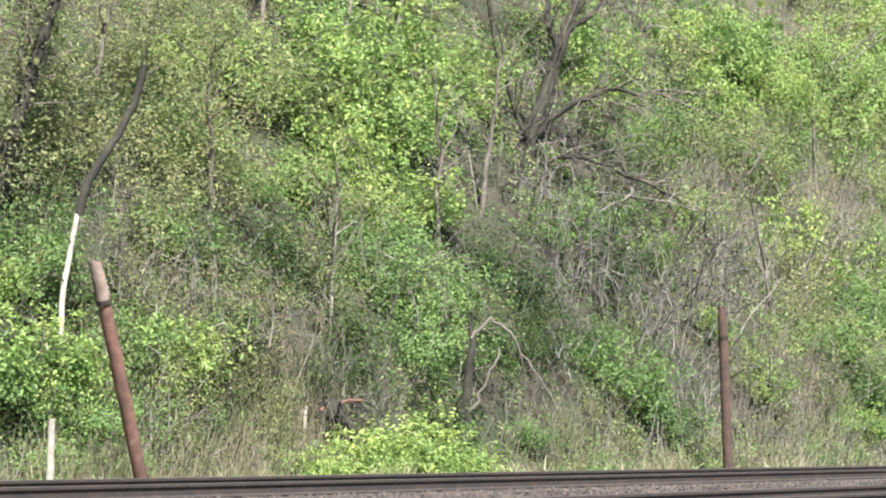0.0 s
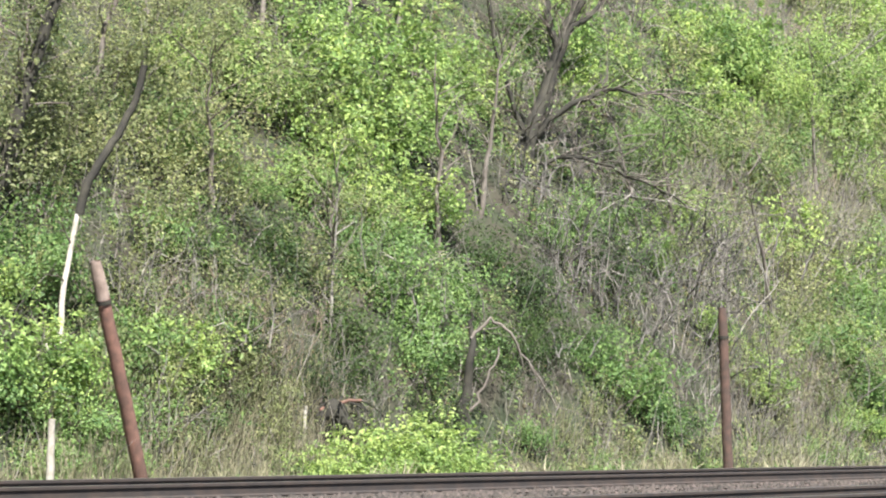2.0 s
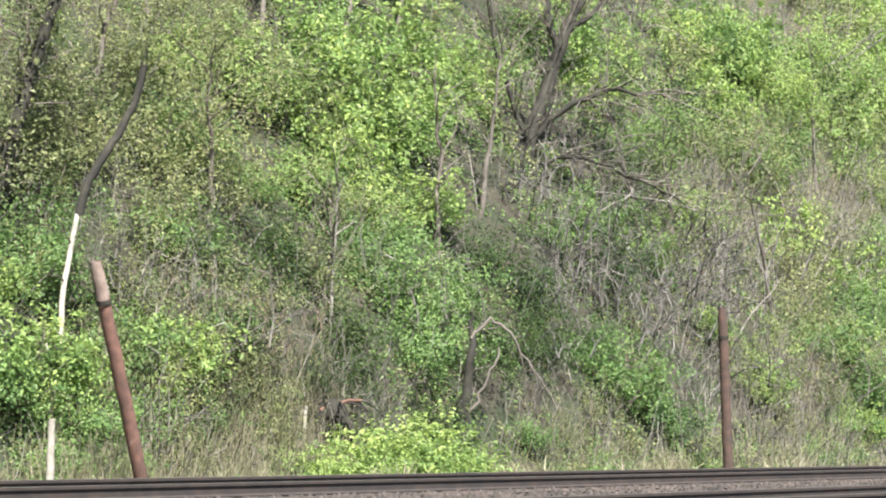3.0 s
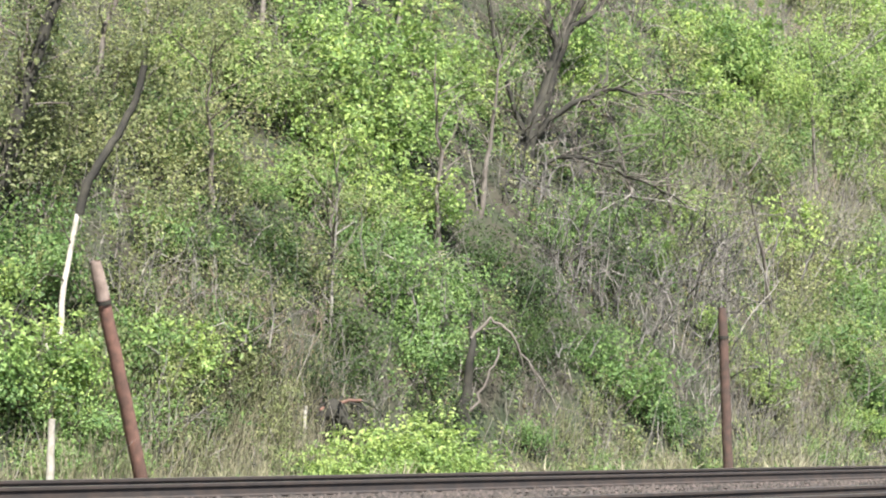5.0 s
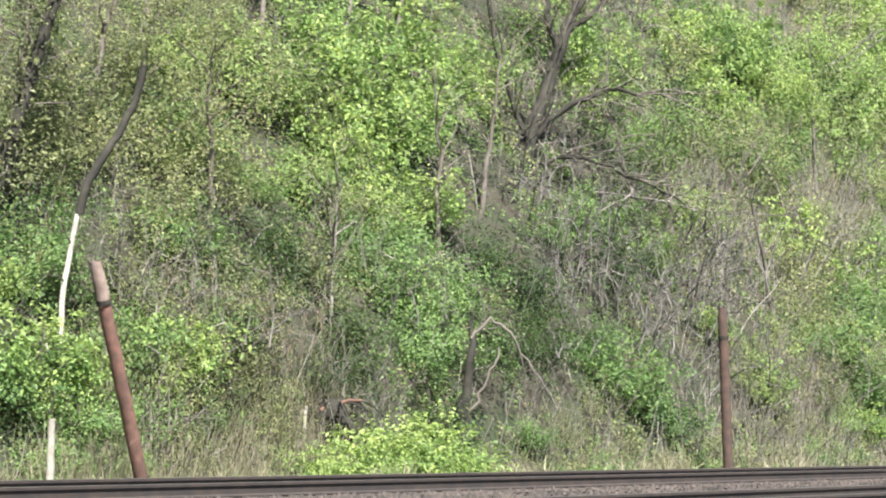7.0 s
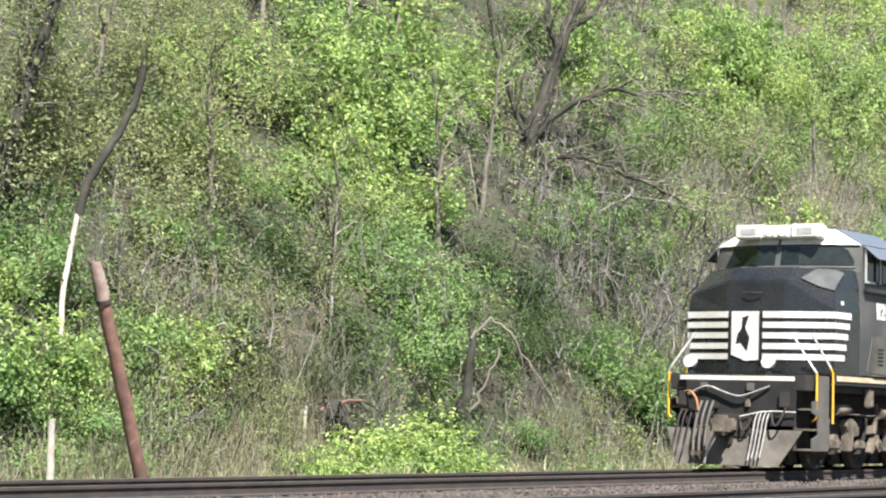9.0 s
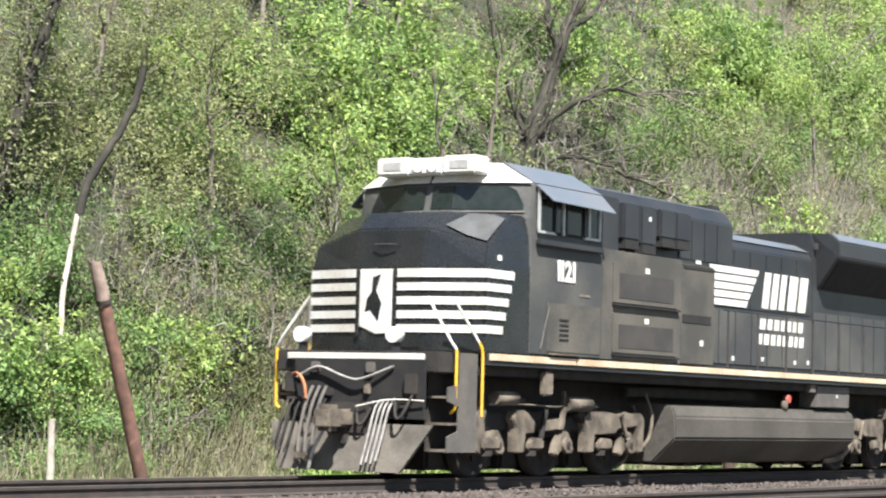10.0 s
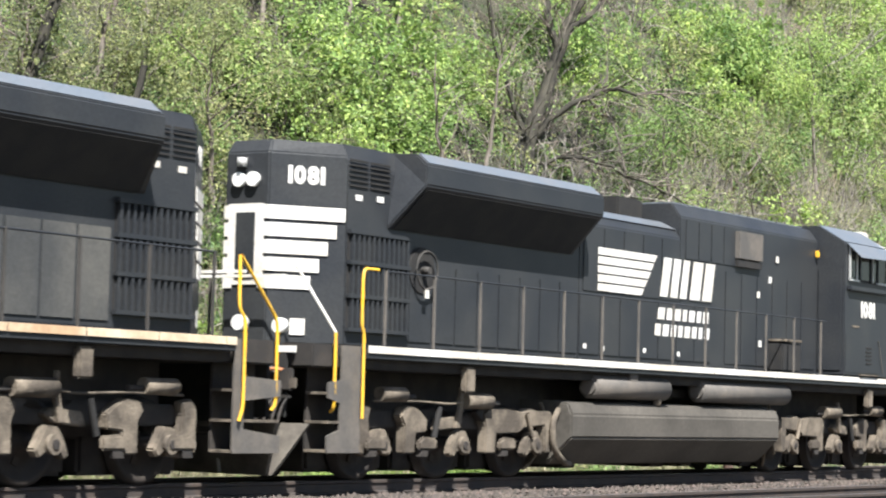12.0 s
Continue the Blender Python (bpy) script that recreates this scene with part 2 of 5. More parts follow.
def put_shrub(kind, x, y, size, rng):
    label, meshes = SHRUBS[kind]
    k = rng.randrange(len(meshes))
    m = on_slope(x, y, rng, size)
    if (kind, k) not in SHRUB_FIRST:
        SHRUB_FIRST[kind, k] = make_shrub(label, meshes[k])
        SHRUB_FIRST[kind, k].matrix_basis = m
        return
    ob = copy_thing(SHRUB_FIRST[kind, k], m)
    ob.matrix_basis = m


def put_brush(x, y, size, rng, kind="pale"):
    label, meshes = BRUSH_MESHES[kind]
    ob = tagged(new("dead_brush", meshes[rng.randrange(len(meshes))]), label, "brush", "dead brush on the hillside")
    ob.matrix_basis = on_slope(x, y, rng, size)


YELLOW = [(41.8, 31.8, 1.6), (45.1, 33.0, 2), (46.1, 32.3, 2), (49.8, 33.4, 2), (43.6, 31.1, 1.6), (46.6, 31.5, 1.8), (49.8, 32.4, 1.6), (41.0, 30.2, 1.3), (43.3, 30.1, 1.3), (45.8, 30.0, 1.4), (38.6, 32.1, 1.2), (40.3, 31.9, 1.5), (89.0, 36.7, 2), (76.5, 36.8, 2.2), (76.5, 36.3, 1.8), (33.8, 24.4, 0.75), (34.6, 24.5, 0.95), (35.4, 24.6, 1.15), (36.3, 24.7, 1.2), (37.2, 24.9, 1.25), (38.1, 25.0, 1.4), (39.0, 25.1, 1.35), (39.8, 25.2, 1.1), (36.8, 24.4, 0.8), (38.4, 24.5, 0.8)]
YELLOW_HIGH = [(92.0, 38.5, 2.2), (86.0, 37.0, 2.0), (88.5, 38.2, 2.2), (95.0, 40.0, 2.4), (79.0, 36.2, 2.0), (83.0, 36.5, 2.0), (97.5, 41.0, 2.4), (91.0, 36.6, 2.0), (86.0, 35.6, 1.9), (75.0, 37.6, 2.0), (82.2, 37.2, 2.4), (93.6, 38.6, 2.2), (70.5, 35.0, 1.9), (80.8, 34.6, 2.0), (78.6, 37.9, 2.3), (101.0, 41.4, 2.6), (80.6, 32.7, 1.9)]
OLIVE_HIGH = [(35.5, 30.5, 1.3), (30.9, 28.8, 1.2), (39.0, 31.8, 1.4), (36.4, 31.6, 1.5), (34.2, 30.0, 1.3), (57.0, 26.2, 1.1), (60.5, 26.5, 1.2), (59.0, 25.6, 1.0), (63.5, 27.2, 1.3), (55.6, 25.6, 0.9), (62.0, 28.2, 1.3), (94.0, 39.8, 2.4), (82.1, 35.9, 2.2), (77.3, 35.4, 2.1), (69.9, 35.8, 2.0), (88.5, 39.5, 2.6), (84.7, 34.4, 2.0), (69.5, 32.6, 1.8), (33.0, 29.4, 1.2), (34.7, 28.8, 1.2), (69.4, 30.3, 1.7)]
GREEN = [(41.7, 28.1, 1.5), (41.7, 27.2, 1.4), (42.8, 29.2, 1.4), (40.5, 26.7, 1.2), (44.2, 28.2, 1.2), (48.6, 26.5, 1.5), (49.9, 26.3, 1.3), (48.4, 27.0, 1.1), (50.8, 26.1, 1.0), (43.6, 25.9, 0.9), (27.6, 26.3, 1.1), (28.3, 25.6, 0.9), (29.6, 25.9, 1.0), (28.8, 26.0, 1), (69.4, 28.1, 1.5), (64.3, 26.4, 1.4), (72.6, 33.8, 1.8), (75.2, 37.4, 2.2), (61.3, 32.7, 1.8), (60.9, 35.1, 1.8), (33.9, 28.1, 1.2), (30.0, 27.9, 1.2), (41.2, 28.7, 1.2), (29.2, 25.6, 0.8)]
# shrubs set at shadow gaps, their leaf colour darkened to stand for the shade
SHADE_GAPS = [(35.8, 27.5, 1.3), (38.2, 27.0, 1.2), (46.6, 29.0, 1.3), (43.7, 30.2, 1.2), (33.5, 30.6, 1.2), (36.5, 26.4, 1.0), (42.5, 26.8, 1.0), (46.8, 27.5, 1.1), (49.1, 27.3, 1.0), (45.2, 26.9, 1.0), (46.6, 27.0, 1.0), (47.4, 28.3, 1.2), (44.3, 27.3, 1.0), (52.0, 28.6, 1.3), (35.0, 28.0, 1.2), (37.9, 28.4, 1.2), (37.9, 26.6, 1.0), (66.0, 34.2, 1.8)]
OLIVE = [(35.2, 29.5, 1.5), (37.1, 30.4, 1.5), (33.4, 28.3, 1.3), (36.8, 29.1, 1.3), (33.0, 26.6, 1.1), (31.7, 26.1, 1.0), (34.7, 26.8, 1.1), (30.6, 29.1, 1.4), (32.3, 30.5, 1.5), (33.6, 26.4, 1.0), (34.2, 25.9, 0.9), (77.8, 32.9, 2.0), (78.2, 34.9, 2), (38.4, 27.8, 1.2), (31.0, 26.5, 1.0), (65.4, 29.5, 1.6), (61.1, 30.6, 1.6), (52.7, 33.2, 1.4)]
BRUSH = [(54.8, 28.2, 1.7), (52.1, 27.7, 1.6), (59.0, 29.2, 1.8), (51.2, 28.5, 1.6), (49.8, 29.2, 1.5), (57.5, 26.7, 1.5), (58.1, 26.1, 1.4), (61.6, 26.8, 1.6), (54.8, 26.2, 1.4), (65.3, 27.5, 1.7), (69.3, 31.3, 2), (67.0, 31.6, 2), (63.4, 31.8, 2), (33.9, 26.9, 1.3), (34.7, 26.6, 1.2), (33.2, 27.0, 1.3), (36.7, 26.6, 1.1), (37.8, 26.2, 1.0), (44.6, 26.6, 1.0), (46.9, 26.2, 1.0), (77.3, 33.1, 2.2), (81.7, 37.4, 2.6), (91.0, 39.9, 2.6), (31.8, 27.3, 1.3), (52.2, 26.6, 1.2), (55.4, 30.2, 1.7)]

# bare thickets, vine tangles and shaded hollows on the slope
THICKET = [(51.0, 29.9, 1.3), (50.9, 29.0, 1.3), (52.9, 29.3, 1.4), (53.0, 28.7, 1.3), (54.0, 28.4, 1.4), (50.9, 27.9, 1.1), (54.0, 27.7, 1.3), (51.6, 27.4, 1.1), (56.7, 28.4, 1.4), (59.4, 29.9, 1.6), (61.4, 29.8, 1.5), (58.1, 30.0, 1.5), (49.1, 28.1, 1.1), (48.4, 28.5, 1.2), (45.7, 27.2, 1.0), (50.8, 28.4, 1.2), (53.4, 26.8, 1.1), (51.6, 31.0, 1.4), (54.5, 31.6, 1.5), (55.8, 27.2, 1.2)]
VINES = [(32.5, 27.0, 1.0), (33.5, 27.2, 1.1), (33.9, 26.9, 1.0), (34.3, 26.7, 1.0), (33.1, 26.6, 0.9), (35.1, 26.7, 0.9), (32.4, 26.6, 0.9), (35.7, 27.0, 1.0), (81.2, 34.8, 1.9), (74.1, 34.1, 1.7), (74.4, 32.5, 1.6), (58.0, 26.4, 1.0), (61.0, 27.0, 1.1), (84.0, 38.4, 2.0)]
HOLLOW = [(33.9, 30.8, 0.9), (36.5, 28.3, 1.1), (36.1, 27.6, 1.0), (44.4, 30.6, 1.1), (46.4, 29.6, 1.0), (49.5, 27.3, 1.0), (38.2, 27.1, 1.0), (47.8, 28.9, 1.0), (43.0, 26.4, 0.8), (53.5, 26.7, 0.9), (50.0, 30.5, 1.2), (36.8, 26.5, 0.8), (43.2, 26.9, 0.9), (46.9, 27.2, 1.0), (47.7, 29.8, 1.1), (47.3, 30.6, 1.0), (48.8, 30.2, 1.0), (40.0, 27.6, 0.8), (45.9, 26.8, 0.9), (48.4, 27.7, 0.9), (52.8, 27.2, 0.9), (60.2, 25.7, 0.8), (43.1, 25.6, 0.6), (59.7, 28.2, 1.0), (65.4, 28.7, 1.1), (45.4, 26.2, 0.8), (54.6, 28.0, 0.8)]
LOW_OLIVE = [(44.3, 25.3, 0.5), (46.2, 25.2, 0.55), (47.6, 25.5, 0.6), (45.2, 25.9, 0.6), (43.2, 25.0, 0.45), (49.0, 25.2, 0.5), (41.8, 25.0, 0.5), (50.6, 25.3, 0.5), (47.0, 26.2, 0.6), (52.6, 25.6, 0.6), (57.8, 25.4, 0.6), (63.0, 26.0, 0.9), (66.0, 27.0, 1.0), (60.2, 25.6, 0.7), (65.0, 26.4, 0.9), (62.6, 28.0, 1.0), (67.5, 28.6, 1.1), (56.0, 27.6, 0.8), (31.4, 25.6, 0.55), (32.6, 26.1, 0.6), (33.7, 25.7, 0.5), (34.4, 26.3, 0.6), (32.0, 26.7, 0.7), (33.3, 27.6, 0.8), (35.0, 27.2, 0.7), (31.0, 26.6, 0.7), (57.0, 26.6, 0.9), (59.4, 27.2, 1.0), (61.5, 26.2, 0.8), (64.4, 27.6, 1.1), (55.6, 26.6, 0.7), (52.0, 29.6, 0.9), (54.8, 29.2, 0.9), (57.6, 29.2, 1.0), (50.2, 29.4, 0.8), (60.4, 30.8, 1.1)]
LOW_LEFT = [(28.4, 25.2, 0.45), (29.4, 25.3, 0.5), (27.4, 25.0, 0.5), (27.9, 25.3, 0.4), (27.3, 26.4, 0.9), (29.8, 25.5, 0.5)]


def near_any(x, y, spots, reach):
    return any((x - a) ** 2 + (y - b) ** 2 < (reach * r) ** 2 for a, b, r in spots)


def hillside_plants():
    rng = random.Random(5)
    for x, y, s in THICKET:
        put_brush(x, y, s * 0.95, rng, "grey")
    for x, y, s in VINES:
        put_brush(x, y, s * 0.8, rng, "vine")
    for i, (x, y, s) in enumerate(LOW_OLIVE):
        put_shrub(("olive", "green", "yellow" if x > 50 else "olive")[i % 3], x, y, s, rng)
    for i, (x, y, s) in enumerate(LOW_LEFT):
        put_shrub("green" if i % 3 == 2 else "yellow", x, y, s, rng)
    for kind, spots in (("yellow", YELLOW), ("green", GREEN), ("dark", SHADE_GAPS), ("olive", OLIVE), ("yellow", YELLOW_HIGH), ("olive", OLIVE_HIGH)):
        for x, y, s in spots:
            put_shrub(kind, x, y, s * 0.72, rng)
    for x, y, s in BRUSH:
        put_brush(x, y, s * 0.8, rng)
    # the rest of the slope, thinner with distance
    for _ in range(165):
        a = math.tan(radians(rng.uniform(44, 69.5)))
        y = 26 + 17 * rng.random() ** 1.3
        far = y * a > 62
        kind = rng.choices(["yellow", "green", "dark", "olive", "brush"], [4, 3, 1, 5, 4] if far else [2, 3, 2, 3, 3])[0]
        size = rng.uniform(0.7, 1.2) * (0.8 + 0.012 * (y * a - 30))
        if near_any(y * a, y, HOLLOW, 1.5) or near_any(y * a - 0.8, y + 0.5, HOLLOW, 1.2):
            continue
        if kind != "brush" and near_any(y * a, y, THICKET, 0.8):
            put_brush(y * a, y, size, rng, "grey")
        elif kind == "brush":
            put_brush(y * a, y, size * 1.2, rng)
        else:
            put_shrub(kind, y * a, y, size, rng)


def undergrowth():
    """Low leaves, dry litter and stems that cover the whole slope."""
    rng = np.random.default_rng(31)
    for name, mat_, n, size, lift, label, lo, hi in (
            ("undergrowth", leaf_green, 200000, 0.095, 0.55, "low green undergrowth covering the hillside", 24.1, 44.0),
            ("undergrowth", leaf_olive, 110000, 0.085, 0.8, "thin olive undergrowth covering the hillside", 25.0, 44.0),
            ("leaf_litter", leaf_dry, 45000, 0.08, 0.25, "dry brown leaf litter on the hillside", 24.5, 44.0)):
        y = lo + (hi - lo) * rng.random(n) ** 1.35
        x = y * np.tan(np.radians(rng.uniform(44, 69.5, n)))
        patch = np.array([noise.noise((px * 0.55, py * 0.7, len(mat_.name))) for px, py in zip(x[:: 10], y[:: 10])])
        patch = np.repeat(patch, 10)[:n]
        # each tenth point leads a tuft of ten
        x = np.repeat(x[::10], 10)[:n] + rng.normal(0, 0.14, n)
        y = np.repeat(y[::10], 10)[:n] + rng.normal(0, 0.10, n)
        # few leaves in the hollows and among the bare thickets
        keep = np.repeat([rng.random() < (0.10 if near_any(px, py, HOLLOW, 1.15) else 1.0 if noise.noise((px * 0.9, py * 1.1, 7.7)) > -0.02 else 0.10) for px, py in zip(x[::10], y[::10])], 10)[:n]
        x, y, patch = x[keep], y[keep], patch[keep]
        n = len(x)
        tuft = np.repeat(rng.random(len(x[::10])), 10)[:n]
        z = np.array([ground_z(a, b) for a, b in zip(x, y)]) + tuft * lift * (0.6 + patch) + rng.normal(0, 0.05, n)
        grow = size * (0.85 + np.clip((x - 30) / 60, 0, 1.2))
        up = np.tile([0, -0.45, 0.75], (n, 1))
        tagged(new(name, leaf_mesh(name, np.stack([x, y, z], 1), up, grow, mat_, rng)), label, "undergrowth", kind="stuff")
    lines = []
    for _ in range(1700):
        y = 24.8 + 18 * rng.random() ** 1.4
        x = y * math.tan(radians(rng.uniform(44, 69.5)))
        far = 0.8 + max(0, x - 30) / 50
        ln = rng.uniform(0.5, 2.2) * far
        line = bent((x, y, ground_z(x, y) - 0.1), (rng.normal(0, 0.3), rng.normal(-0.1, 0.3), 1), ln, rng, 4, 0.13, rng.choice([0, 0, 0.15]))
        r = rng.uniform(0.006, 0.015) * far
        lines.append((line, np.linspace(r, r * 0.3, len(line))))
    tagged(new("dry_stems", tubes("dry_stems", lines, twig_pale, 3)), "thin pale dead stems standing all over the hillside", "stems", kind="stuff")


def grasses():
    """Tall pale grass along the foot of the slope."""
    rng = np.random.default_rng(41)
    n = 17000
    y = rng.uniform(23.2, 25.4, n)
    x = y * np.tan(np.radians(rng.uniform(44, 69.5, n)))
    z = np.array([ground_z(a, b) for a, b in zip(x, y)])
    ln = rng.uniform(0.2, 0.7, n) * np.clip(np.array([0.75 + 1.3 * noise.noise((px * 0.5, py, 3.0)) for px, py in zip(x, y)]), 0.15, 1.5)
    a = rng.uniform(0, 6.28, n)
    wd = rng.uniform(0.006, 0.014, n) * (1 + np.clip((x - 30) / 40, 0, 1))
    lean = rng.normal(0, 0.28, (n, 2)) * ln[:, None]
    v = np.empty((n, 5, 3))
    dx, dy = np.cos(a) * wd, np.sin(a) * wd
    v[:, 0] = np.stack([x - dx, y - dy, z], 1)
    v[:, 1] = np.stack([x + dx, y + dy, z], 1)
    v[:, 2] = np.stack([x + lean[:, 0] * 0.4 + dx * 0.8, y + lean[:, 1] * 0.4 + dy * 0.8, z + ln * 0.6], 1)
    v[:, 3] = np.stack([x + lean[:, 0] * 0.4 - dx * 0.8, y + lean[:, 1] * 0.4 - dy * 0.8, z + ln * 0.6], 1)
    v[:, 4] = np.stack([x + lean[:, 0], y + lean[:, 1], z + ln * 0.95], 1)
    i = np.arange(n)[:, None] * 5
    f = np.concatenate([i, i + 1, i + 2, i, i + 2, i + 3, i + 3, i + 2, i + 4], 1)
    tagged(new("tall_grass", raw("tall_grass", v.reshape(-1, 3), f, 3, straw)), "tall pale green and straw grass beside the track", "grass", kind="stuff")


def dry_grass():
    """Tall bleached stalks standing in patches on the lower slope."""
    rng = np.random.default_rng(43)
    xs_, ys_ = [], []
    for cx, cy, rx, ry, n in ((33.2, 25.8, 1.9, 0.6, 1100), (35.2, 26.1, 1.3, 0.5, 700), (31.0, 25.9, 0.9, 0.5, 400), (56.5, 25.9, 2.2, 0.8, 800), (60.0, 26.2, 2.6, 0.8, 750), (64.0, 26.8, 2.5, 0.8, 700), (46.5, 25.6, 2.0, 0.5, 250), (69.0, 30.5, 3.5, 1.2, 1700), (77.0, 33.0, 4.0, 1.4, 1500), (84.0, 38.4, 3.5, 1.3, 2200), (89.5, 40.2, 3.5, 1.3, 1600), (72.5, 31.5, 2.5, 0.9, 1200), (28.3, 24.9, 0.8, 0.4, 700)):
        xs_.append(rng.normal(cx, rx, n))
        ys_.append(rng.normal(cy, ry, n))
    x, y = np.concatenate(xs_), np.concatenate(ys_)
    lines = []
    for px, py in zip(x, y):
        if py < 24.3:
            continue
        h = rng.uniform(0.35, 1.25) * (1 + max(0, px - 50) * 0.012)
        r = rng.uniform(0.005, 0.013) * (1 + max(0, px - 40) * 0.02)
        ln = bent((px, py, ground_z(px, py) - 0.05), (rng.normal(0, 0.22), rng.normal(-0.05, 0.22), 1), h, rng, 3, 0.1, 0.04)
        lines.append((ln, np.linspace(r, r * 0.35, 4)))
    near = [ln for ln in lines if ln[0][0][0] < 50]
    far = [ln for ln in lines if ln[0][0][0] >= 50]
    near, far = near + far[::2], far[1::2]
    tagged(new("dry_grass", tubes("dry_grass", near, straw, 3)), "tall bleached dry grass stalks on the lower slope", "grass", kind="stuff")
    tagged(new("dry_grass", tubes("dry_grass", far, twig_pale, 3)), "grey dead stalks in thick patches on the slope", "grass", kind="stuff")


def ballast_stones():
    rng = np.random.default_rng(51)
    n = 9000
    y = rng.uniform(14.2, 18.2, n)
    x = y * np.tan(np.radians(rng.uniform(45, 69, n)))
    s = rng.uniform(0.02, 0.065, n)
    octa = np.array([(1, 0, 0), (0, 1, 0), (-1, 0, 0), (0, -1, 0), (0, 0, 0.8), (0, 0, -0.8)])
    v = octa[None] * s[:, None, None] * rng.uniform(0.6, 1.3, (n, 6, 1)) + np.stack([x, y, np.full(n, -0.215) + s * 0.3], 1)[:, None]
    f = np.array([(0, 1, 4), (1, 2, 4), (2, 3, 4), (3, 0, 4), (1, 0, 5), (2, 1, 5), (3, 2, 5), (0, 3, 5)])
    tagged(new("ballast_stones", raw("ballast_stones", v.reshape(-1, 3), (f[None] + np.arange(n)[:, None, None] * 6), 3, stone_mat)), "loose brown ballast stones between the tracks", "stones", kind="stuff")


# ---- trees and posts that stand out ----
def limb(path, r0, r1, seed, steps=4, wob=0.04):
    """A limb through a few guide points, made uneven."""
    rng = np.random.default_rng(seed)
    path = np.asarray(path, float)
    pts = [path[0]]
    for a, b in zip(path[:-1], path[1:]):
        for k in range(1, steps + 1):
            pts.append(a + (b - a) * k / steps + rng.normal(0, wob, 3))
    return np.array(pts), np.linspace(r0, r1, len(pts))


def twigs_on(lines, rng, count, length, r):
    out = []
    for _ in range(count):
        pts, rad = lines[rng.integers(len(lines))]
        k = rng.integers(1, len(pts))
        w = pts[k] - pts[k - 1]
        w = w / np.linalg.norm(w) + rng.normal(0, 0.7, 3)
        t = bent(pts[k], w, length * rng.uniform(0.4, 1.2), rng, 5, 0.14)
        out.append((t, np.linspace(min(r, rad[k] * 0.7), 0.004, len(t))))
        for _ in range(3):
            j = rng.integers(1, len(t))
            tt = bent(t[j], t[j] - t[j - 1] + rng.normal(0, 0.08, 3), length * rng.uniform(0.15, 0.5), rng, 3, 0.18)
            out.append((tt, np.linspace(r * 0.4, 0.003, len(tt))))
    return out


def leafy(at_lines, rng, n, size, material, spread=0.22):
    pts = np.concatenate([p[1:] for p, _ in at_lines])
    at = pts[rng.integers(0, len(pts), n)] + rng.normal(0, spread, (n, 3))
    return leaf_mesh("crown", at, np.tile([0, -0.3, 0.8], (n, 1)), size, material, rng)


def tree(name, label, origin, trunk_lines, bark, twig_count, twig_len, leaves, leaf_size, leaf_material, seed, limb_bark=None):
    """Guide points are relative to the foot."""
    rng = np.random.default_rng(seed)
    base = tagged(new(name), label, "tree", "trees on the hillside")
    base.location = (origin[0], origin[1], ground_z(*origin))
    child("trunk", tubes("trunk", trunk_lines[:1], bark, 9), base)
    for ln in trunk_lines[1:]:
        child("limb", tubes("limb", [ln], limb_bark or bark, 6), base)
    tw = twigs_on(trunk_lines, rng, twig_count, twig_len, 0.02)
    tagged(child("twig_spray", tubes("twig_spray", tw, bark_grey, 3), base), kind="stuff")
    if leaves:
        tagged(child("crown", leafy(tw, rng, leaves, leaf_size, leaf_material), base), kind="stuff")
    return base


